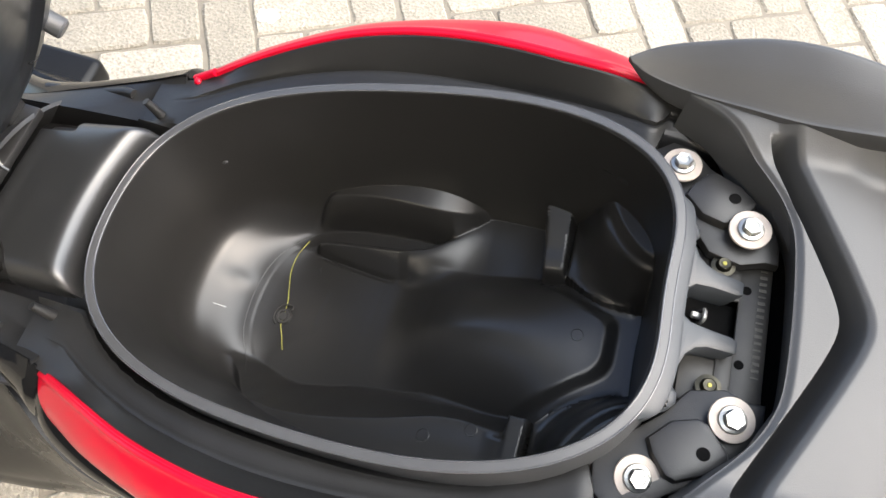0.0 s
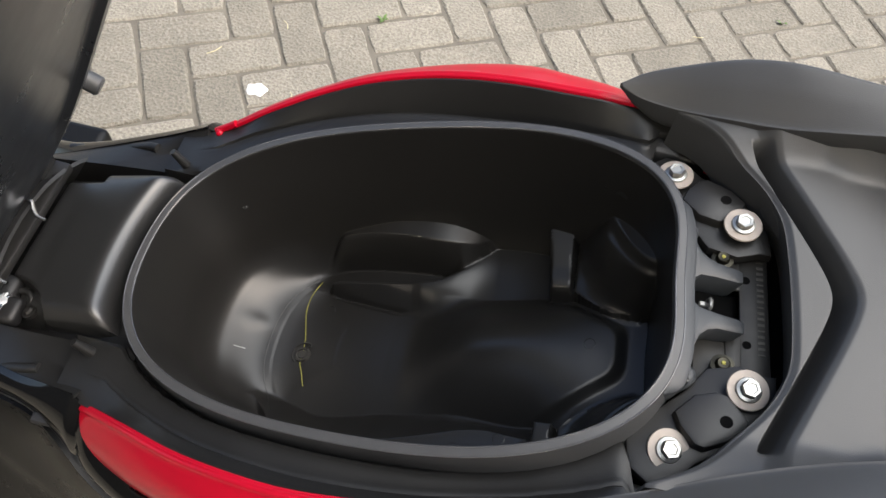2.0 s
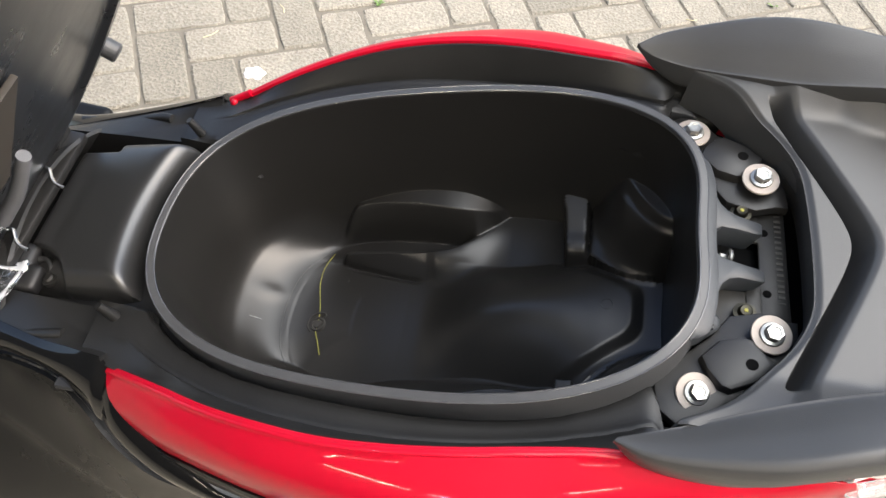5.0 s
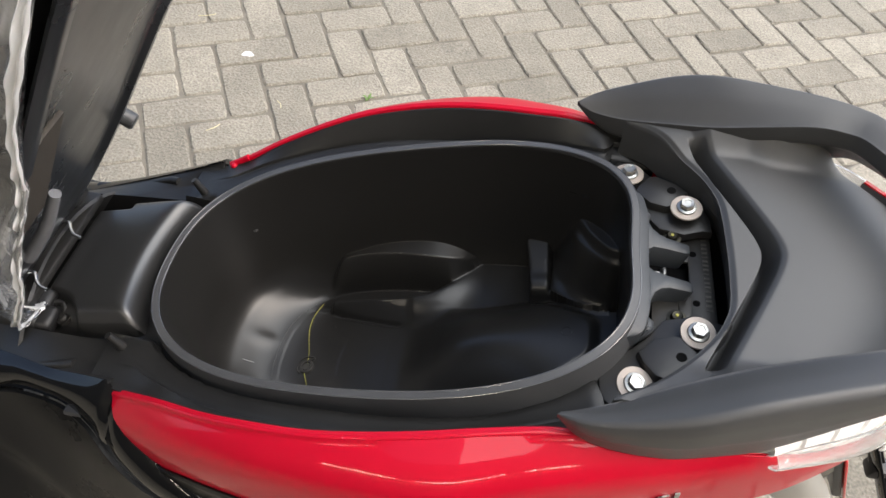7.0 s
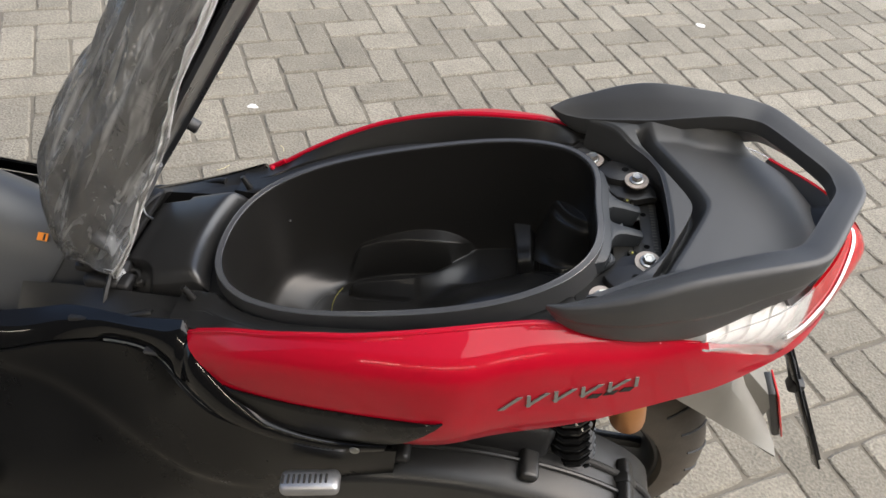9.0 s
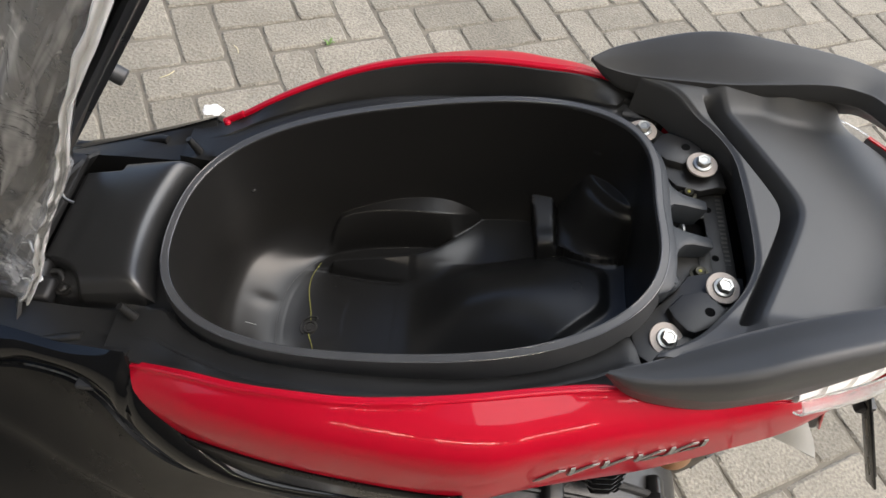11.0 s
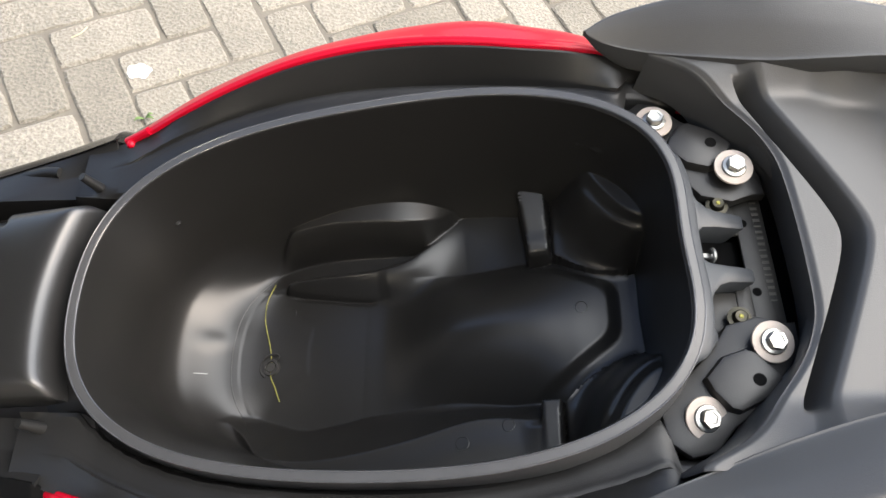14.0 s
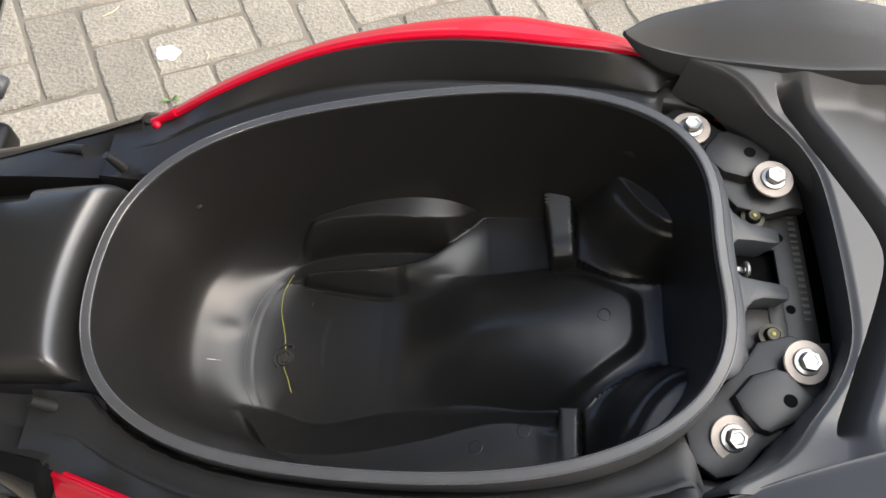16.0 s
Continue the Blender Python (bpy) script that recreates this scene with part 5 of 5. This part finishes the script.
def lower_body(s):
    """The dark side below the painted panel, flaring out towards the footboard."""
    def f(u, v):
        x = lerp(-1.5, -0.19, u)
        zt = LOW_Z(x)
        z = lerp(zt, 0.16, v)
        y0 = LOW_Y(x)
        y1 = spline([(-1.5, 0.29), (-0.8, 0.285), (-0.6, 0.275), (-0.45, 0.245), (-0.19, 0.19)])(x)
        y = lerp(y0, y1, sstep(0.0, 0.8, v)) + 0.016 * math.sin(math.pi * min(1, v * 1.5)) * sstep(-0.3, -0.5, x)
        # soft crease that falls towards the rear
        zc = 0.47 - 0.30 * (x + 0.75)
        y += 0.007 * sstep(-0.012, 0.012, z - zc) * (1 - sstep(-0.45, -0.35, x))
        return x, s * y + 0.003, z
    body = part("lower_body", grid(f, 90, 50, thick=0.004), SATIN, scooter, "satin black lower body side", sharp=50)

    # gloss shoulder between the deck, the painted panel and the lower body
    def strip(u, v):
        x = lerp(-1.2, -0.60, u / 0.25) if u < 0.25 else lerp(-0.60, -0.205, (u - 0.25) / 0.75)
        xl = x
        low = Vector((xl, LOW_Y(xl) + 0.002, LOW_Z(xl) + 0.002))
        if x < -0.47:
            up = Vector((x, EDGE_Y(x) - 0.001, EDGE_Z(x) + 0.002))
        else:
            zu = STRIP_Z(x)
            q = on_side(x + 0.004, zu, 1, -0.003)
            up = Vector((x + 0.004, q[1] - 0.002, zu))
        m = low.lerp(up, v)
        b = 0.006 * math.sin(math.pi * v)
        return m.x, s * (m.y + b) + 0.003, m.z + b
    part("gloss_shoulder", grid(strip, 120, 14, thick=0.002), GLOSS, scooter, "glossy black shoulder sweeping below the red panel", sharp=50)
    part("trim_screw", lathe([(0.0, 0.003), (0.004, 0.003), (0.006, 0.0015), (0.0062, 0.0)], 18, Matrix.Translation((-0.239, s * 0.242, 0.530)) @ Matrix.Rotation(radians(-90 * s), 4, "X")), ZINC, scooter, "small bright trim screw")
    # footboard
    part("footboard", rbox(0.75, 0.11, 0.05, 0.012, 3, (-1.12, s * 0.255, 0.30)), SATIN, scooter, "black footboard")
    return body


for s in (-1, 1):
    lower_body(s)


# ---- engine side, shock, wheel, fender ----
def drive_cover():
    """Ribbed black belt-drive cover on the left."""
    def f(u, v):
        a = 2 * math.pi * u
        w = v
        x = -0.085 + 0.265 * math.cos(a) * (1 - 0.10 * w * w)
        zz = 0.345 + 0.141 * math.sin(a) * (1 - 0.18 * w * w) + 0.01 * math.cos(a)
        y = -0.120 - 0.115 * math.sin(0.5 * math.pi * w)
        return x, y, zz
    cover = part("drive_cover", grid(f, 72, 16, wrap_u=True, cap_v=True), ENGINE, scooter, "black ribbed belt drive cover", sharp=45)
    for deg in (112, 76, 40):
        a = radians(deg)
        x = -0.085 + 0.267 * math.cos(a)
        z = 0.345 + 0.143 * math.sin(a) + 0.01 * math.cos(a)
        m = Matrix.Translation((x, -0.180, z)) @ Matrix.Rotation(-(a - math.pi / 2), 4, "Y")
        boss = join(rbox(0.024, 0.075, 0.018, 0.006, 3, (0, 0, 0)), rbox(0.030, 0.016, 0.022, 0.005, 2, (0, 0.008, 0)))
        part("boss", boss, ENGINE, cover, "", sharp=35).matrix_basis = m
    part("seam", tube([(-0.085 + 0.265 * math.cos(a * 0.2618), -0.166, 0.345 + 0.1415 * math.sin(a * 0.2618) + 0.01 * math.cos(a * 0.2618)) for a in range(24)], 0.005, 8, True, 3), RUBBER, cover)
    part("seam_flange", tube([(-0.085 + 0.262 * math.cos(a * 0.2618), -0.190, 0.345 + 0.139 * math.sin(a * 0.2618) + 0.01 * math.cos(a * 0.2618)) for a in range(24)], 0.0035, 8, True, 3), ENGINE, cover)
    # air box above
    part("air_box", rbox(0.13, 0.060, 0.11, 0.014, 3, (-0.060, -0.150, 0.485)), DARK, scooter, "black air filter housing", sharp=40)
    # passenger foot peg, folded
    m = Matrix.Translation((-0.288, -0.262, 0.466)) @ Euler((0, radians(-12), radians(6))).to_matrix().to_4x4()
    peg = part("foot_peg", rbox(0.075, 0.030, 0.020, 0.008, 3, (0, 0, 0), m), ALLOY, scooter, "folded alloy passenger foot peg", sharp=40)
    for k in range(9):
        part("grip_rib", rbox(0.003, 0.012, 0.003, 0.001, 1, (-0.032 + 0.0068 * k, 0.0, 0.011), m), RUBBER, peg, smooth=False)


drive_cover()


def shock():
    for s in (-1, 1):
        top, low = Vector((0.004, s * 0.152, 0.60)), Vector((0.070, s * 0.152, 0.36))
        ax = low - top
        turns, pts = 13, []
        side = Vector((ax.z, 0, -ax.x)).normalized()
        for k in range(turns * 10 + 1):
            a = 2 * math.pi * k / 10
            pts.append(top + ax * (k / (turns * 10)) + 0.026 * (math.cos(a) * side + math.sin(a) * Vector((0, 1, 0))))
        sh = part("shock_absorber", tube([top, low], 0.014, 14, False, 1), STEEL_BLACK, scooter, "rear shock absorber with a black spring and gold reservoir")
        part("spring", tube(pts, 0.0058, 8, False, 1), GLOSS, sh, "black coil spring")
        q = Vector((0, 0, 1)).rotation_difference(-ax)
        can_m = Matrix.Translation(Vector((0.075, s * 0.150, 0.600))) @ q.to_matrix().to_4x4()
        part("reservoir", lathe([(0.0, -0.050), (0.016, -0.050), (0.021, -0.044), (0.021, -0.040), (0.0222, -0.037), (0.0222, 0.055), (0.019, 0.060), (0.0, 0.060)], 28, can_m), GOLD, sh, "gold anodised gas reservoir")


shock()


def rear_wheel():
    cx, cz, R = 0.055, 0.268, 0.253
    m = Matrix.Translation((cx, 0, cz)) @ Matrix.Rotation(radians(90), 4, "X")
    prof = []
    for k in range(17):
        a = math.pi * (k / 16 - 0.5)
        prof.append((R - 0.075 * (1 - math.cos(a)) * 1.0, 0.066 * math.sin(a)))
    prof = [(0.172, -0.052)] + prof + [(0.172, 0.052)]
    # empty holder at the axle
    wheel = new("rear_wheel")
    wheel.parent = scooter
    wheel.location = (cx, 0, cz)
    tagged(wheel, "rear wheel with a worn grooved tyre")
    tm = Matrix.Rotation(radians(90), 4, "X")
    part("tyre", lathe(prof, 72, tm), TYRE, wheel, "black rubber tyre with dust on it")
    groove = bmesh.new()
    for k in range(26):
        a = 2 * math.pi * k / 26
        for sg in (-1, 1):
            pts = []
            for j in range(6):
                t = j / 5
                b = math.pi * 0.5 * (0.10 + 0.55 * t) * sg
                r = R - 0.075 * (1 - math.cos(b)) + 0.0003
                aa = a + 0.16 * t + (0.12 if sg > 0 else 0)
                pts.append((r * math.cos(aa), 0.066 * math.sin(b), r * math.sin(aa)))
            groove = join(groove, tube(pts, 0.0022, 5, False, 1))
    part("tread_groove", groove, DARK, wheel)
    rimp = [(0.176, -0.055), (0.168, -0.056), (0.160, -0.045), (0.157, 0.0), (0.160, 0.045), (0.168, 0.056), (0.176, 0.055)]
    part("rim", lathe(rimp, 60, tm), STEEL_BLACK, wheel, "black wheel rim")
    for k in range(5):
        a = 2 * math.pi * k / 5
        part("spoke", rbox(0.14, 0.016, 0.022, 0.006, 2, (0.095, 0, 0), Matrix.Rotation(a, 4, "Y")), STEEL_BLACK, wheel)
    part("hub", lathe([(0.0, -0.06), (0.035, -0.06), (0.040, -0.05), (0.040, 0.05), (0.035, 0.06), (0.0, 0.06)], 28, tm), ALLOY, wheel)


rear_wheel()


def fender():
    end_x = spline([(0.0, 0.350), (0.37, 0.337), (0.73, 0.350), (1.0, 0.353)])
    rise = spline([(0.0, 0.085), (0.30, 0.083), (0.37, 0.080), (0.73, 0.053), (1.0, 0.0)])

    def f(u, v):
        # from under the tail down to two points; v across: side walls, shoulders and a raised middle
        knots = (-1.0, -0.73, -0.37, -0.30, 0.30, 0.37, 0.73, 1.0)
        i = min(6, int(v * 7))
        t = lerp(knots[i], knots[i + 1], v * 7 - i)
        a = abs(t)
        x = lerp(0.12, end_x(a), u)
        w = 1 - (0.45 if a < 0.34 else 0.88) * min(1.0, max(0.0, (x - 0.245) / 0.10))
        return x, t * 0.082, 0.545 - 0.52 * (x - 0.13) + lerp(0.0, rise(a), w) - (0.012 if 0.34 < a < 0.40 else 0.0) * sstep(0.25, 0.30, x)
    fn = part("rear_fender", grid(f, 24, 28, thick=0.004), FENDER, scooter, "grey plastic rear mudguard extension with sharp folds", sharp=12)
    m = Matrix.Translation((0.352, -0.008, 0.452)) @ Matrix.Rotation(radians(-28), 4, "Y")
    part("reflector_holder", rbox(0.012, 0.042, 0.116, 0.004, 2, (0, 0, 0), m), TAIL, fn, "", sharp=35)
    part("reflector", rbox(0.003, 0.047, 0.112, 0.001, 2, (0.0078, 0, 0), m), REFLECT, fn, "red rear reflector")
    # slotted bracket bar
    a, b = Vector((0.262, -0.062, 0.655)), Vector((0.358, -0.136, 0.508))
    d = b - a
    q = Vector((0, 0, 1)).rotation_difference(d)
    bm4 = Matrix.Translation((a + b) / 2) @ q.to_matrix().to_4x4()
    bar = part("plate_bracket", join(rbox(0.016, 0.003, d.length, 0.001, 2, (0, 0, 0), bm4), rbox(0.004, 0.012, d.length * 0.98, 0.001, 2, (0.007, 0.005, 0), bm4)), GLOSS, scooter, "thin black number plate bracket", sharp=35)
    for k in range(3):
        part("slot", rbox(0.005, 0.0045, 0.030, 0.002, 2, (0, 0, -0.062 + 0.062 * k), bm4), FENDER, bar, sharp=35)
    part("bracket_clamp", join(rbox(0.018, 0.020, 0.018, 0.004, 2, (0.297, -0.080, 0.600)), tube([(0.235, -0.03, 0.655), (0.272, -0.055, 0.640), (0.295, -0.078, 0.602)], 0.006, 10)), DARK, bar, "", sharp=35)


fender()


# ---- small loose things in the storage box ----
def loose_thread():
    pts = []
    for p, y in ((-0.170, 0.084), (-0.178, 0.062), (-0.178, 0.040), (-0.172, 0.018), (-0.169, 0.006), (-0.166, -0.012), (-0.166, -0.024), (-0.161, -0.036), (-0.157, -0.045), (-0.155, -0.050)):
        q = box_point(p, y)
        pts.append((q[0], q[1], q[2] + 0.0016))
    t = part("thread", tube(pts, 0.00048, 6, False, 6), THREAD, None, "thin yellow-green thread lying in the storage box")
    tagged(t, category="thread")


loose_thread()


def lint(p, y, ang, ln):
    c, s = math.cos(ang), math.sin(ang)
    pts = []
    for k in (-0.5, 0.0, 0.5):
        q = box_point(p + c * ln * k, y + s * ln * k + 0.0015 * (1 - 4 * k * k))
        pts.append((q[0], q[1], q[2] + 0.0006))
    t = part("lint", tube(pts, 0.00026, 5, False, 4), HOSE, None, "tiny white lint fibre in the storage box")
    tagged(t, category="lint")


for p, y, ang, ln in ((-0.233, -0.024, 0.2, 0.010),):
    lint(p, y, ang, ln)


# ---- ground ----
AXU, AXV, ORG, UNIT = Vector((0.88218, 0.47091, 0)), Vector((-0.47091, 0.88218, 0)), Vector((-0.8189, 1.3227, 0)), 0.1065
ground = part("ground", grid(lambda u, v: (lerp(-400, 400, u), lerp(-400, 400, v), -0.0055), 8, 8), SAND, None, "sandy joint bed under the paving, reaching far out", smooth=False)
tagged(ground, category="ground", kind="structure")
pavement = tagged(new("pavement"), "grey concrete block paving laid in herringbone", "pavement", kind="structure")


def brick_mesh(k, length_u):
    """One worn concrete block with rounded, chipped rims; long side along u."""
    rnd = random.Random(k)
    a, b = UNIT * 2 - 0.0045, UNIT - 0.0045
    bm = bmesh.new()
    nx, ny = 8, 4
    c = 0.004
    def ring(inset, z, jit):
        pts = []
        for i in range(nx):
            pts.append((-a / 2 + a * i / nx, -b / 2))
        for i in range(ny):
            pts.append((a / 2, -b / 2 + b * i / ny))
        for i in range(nx):
            pts.append((a / 2 - a * i / nx, b / 2))
        for i in range(ny):
            pts.append((-a / 2, b / 2 - b * i / ny))
        out = []
        for x, y in pts:
            sx, sy = 1 - 2 * inset / a, 1 - 2 * inset / b
            if abs(x) > 0.49 * a and abs(y) > 0.49 * b:
                sx, sy = sx - 0.006 / a, sy - 0.006 / b
            out.append(bm.verts.new((x * sx + rnd.uniform(-jit, jit), y * sy + rnd.uniform(-jit, jit), z + rnd.uniform(-jit, jit) * 0.3)))
        return out
    r0, r1, r2 = ring(0.0, -0.04, 0), ring(0.0008, -0.0045, 0.0014), ring(0.0055, 0.0, 0.0020)
    n = len(r0)
    for p, q in ((r0, r1), (r1, r2)):
        for i in range(n):
            bm.faces.new((p[i], p[(i + 1) % n], q[(i + 1) % n], q[i]))
    bm.faces.new(r2)
    me = bpy.data.meshes.new("brick")
    bmesh.ops.recalc_face_normals(bm, faces=bm.faces)
    bm.to_mesh(me)
    bm.free()
    return me


BRICKS = [brick_mesh(50 + k, True) for k in range(8)]
for me in BRICKS:
    me.materials.append(PAVER)
turn_u = math.atan2(AXU.y, AXU.x)
rest_v, rest_f = [], []
rnd = random.Random(11)
for i in range(-48, 56):
    for j in range(-56, 56):
        k = (i + j) % 4
        if k == 0:
            cu, cv, rot = i + 1.0, j + 0.5, 0.0
        elif k == 2:
            cu, cv, rot = i + 0.5, j + 1.0, math.pi / 2
        else:
            continue
        c = ORG + AXU * (cu * UNIT) + AXV * (cv * UNIT)
        c.x += rnd.uniform(-0.002, 0.002)
        c.y += rnd.uniform(-0.002, 0.002)
        c.z = rnd.uniform(-0.002, 0.0015)
        me = BRICKS[rnd.randrange(8)]
        ang = turn_u + rot + rnd.uniform(-0.014, 0.014) + (math.pi if rnd.random() < 0.5 else 0)
        if -1.7 < c.x < 1.45 and 0.25 < c.y < 2.2:
            ob = new("brick", me)
            ob.parent = pavement
            ob.location = c
            ob.rotation_euler = (rnd.uniform(-0.008, 0.008), rnd.uniform(-0.008, 0.008), ang)
        elif -3.6 < c.x < 4.6 and -1.6 < c.y < 6.2:
            M4 = Matrix.Translation(c) @ Euler((rnd.uniform(-0.006, 0.006), rnd.uniform(-0.006, 0.006), ang)).to_matrix().to_4x4()
            base = len(rest_v)
            rest_v.extend([tuple(M4 @ v.co) for v in me.vertices])
            rest_f.extend([tuple(base + q for q in p.vertices) for p in me.polygons])
far_me = bpy.data.meshes.new("far_bricks")
far_me.from_pydata(rest_v, [], rest_f)
far_me.materials.append(PAVER_FAR)
far = new("far_bricks", far_me)
far.parent = pavement
tagged(far, "more of the same concrete blocks farther off", kind="stuff")


def splat(name, x, y, r, seed, label):
    rn = random.Random(seed)
    bm = bmesh.new()
    n = 26
    rad = [r * (0.65 + 0.5 * rn.random()) for _ in range(n)]
    rad = [(rad[k - 1] + 2 * rad[k] + rad[(k + 1) % n]) / 4 for k in range(n)]
    outer = [bm.verts.new((x + rad[k] * math.cos(6.283 * k / n), y + 0.8 * rad[k] * math.sin(6.283 * k / n), 0.0015)) for k in range(n)]
    inner = [bm.verts.new((x + 0.85 * rad[k] * math.cos(6.283 * k / n), y + 0.68 * rad[k] * math.sin(6.283 * k / n), 0.0035)) for k in range(n)]
    for k in range(n):
        bm.faces.new((outer[k], outer[(k + 1) % n], inner[(k + 1) % n], inner[k]))
    bm.faces.new(inner)
    tagged(part(name, bm, WHITE, None, label), category="paint blot")


splat("paint_blot", -0.697, 0.714, 0.027, 1, "white dried paint blot on the paving")
splat("paint_blot", -0.848, 1.109, 0.017, 2, "small white paint smear on the paving")
splat("paint_blot", 0.749, 2.263, 0.024, 3, "small white paint spot on the paving")


WEEDS = [(-0.666, 0.602, 5, 3), (-0.48, 1.02, 8, 4), (0.55, 1.35, 9, 4)]
STRAWS = [(-0.83, 0.80, 0.9, 0.04), (-0.70, 0.93, 2.2, 0.03), (-1.02, 1.25, 0.5, 0.05), (-0.62, 0.72, 1.9, 0.018), (0.32, 1.22, 0.2, 0.03)]


def weed(x, y, seed, n):
    rn = random.Random(seed)
    w = tagged(new("weed"), "small green weed in a paving joint", "weed", group="weeds in the joints")
    w.location = (x, y, 0)
    for k in range(n):
        a, ln, up = rn.uniform(0, 6.28), rn.uniform(0.012, 0.026), rn.uniform(0.006, 0.018)

        def blade(u, v, a=a, ln=ln, up=up):
            wd = 0.0035 * math.sin(math.pi * min(1.0, 0.1 + 0.9 * v)) * (2 * u - 1)
            r = ln * v
            return r * math.cos(a) - wd * math.sin(a), r * math.sin(a) + wd * math.cos(a), -0.004 + up * math.sin(2.2 * v) + 0.0008 * (1 - abs(2 * u - 1))
        part("leaf", grid(blade, 2, 5, thick=0.0004), LEAF, w)


for x, y, seed, n in WEEDS:
    weed(x, y, seed, n)


def straw(x, y, ang, ln):
    c, s = math.cos(ang), math.sin(ang)
    t = part("straw", tube([(x - c * ln / 2, y - s * ln / 2, 0.0022), (x + 0.004 * s, y - 0.004 * c, 0.0030), (x + c * ln / 2, y + s * ln / 2, 0.0022)], 0.0011, 6, False, 4), STRAW, None, "dry straw lying on the paving")
    tagged(t, category="straw", group="straws on the paving")


for x, y, ang, ln in STRAWS:
    straw(x, y, ang, ln)


# ---- unseen wall behind the camera, added to block sky light ----
wall = part("wall_blocker", rbox(14.0, 0.2, 5.6, 0, 1, (-2.0, -2.7, 2.79)), WALLM, None, "plain dark wall, unseen, added to block sky light and darken reflections", smooth=False)
tagged(wall, category="wall", kind="structure")


def tube_lamp(x, y, z, length):
    lamp = tagged(new("tube_lamp"), "white fluorescent tube lamp on the shop front", "lamp", group="tube lamps")
    lamp.location = (x, y, z)
    part("housing", rbox(length, 0.06, 0.05, 0.006, 2, (0, 0, 0.03)), WALLM, lamp, "", sharp=35)
    part("tube", tube([(-length / 2 + 0.03, 0, -0.012), (length / 2 - 0.03, 0, -0.012)], 0.014, 14, False, 1), TUBE, lamp, "glowing white tube")
    part("bracket", rbox(0.05, 0.30, 0.03, 0.004, 2, (0, -0.15, 0.04)), WALLM, lamp, "", sharp=35)


for x in (-1.9, -0.5, 0.9):
    tube_lamp(x, -2.31, 2.30, 1.22)
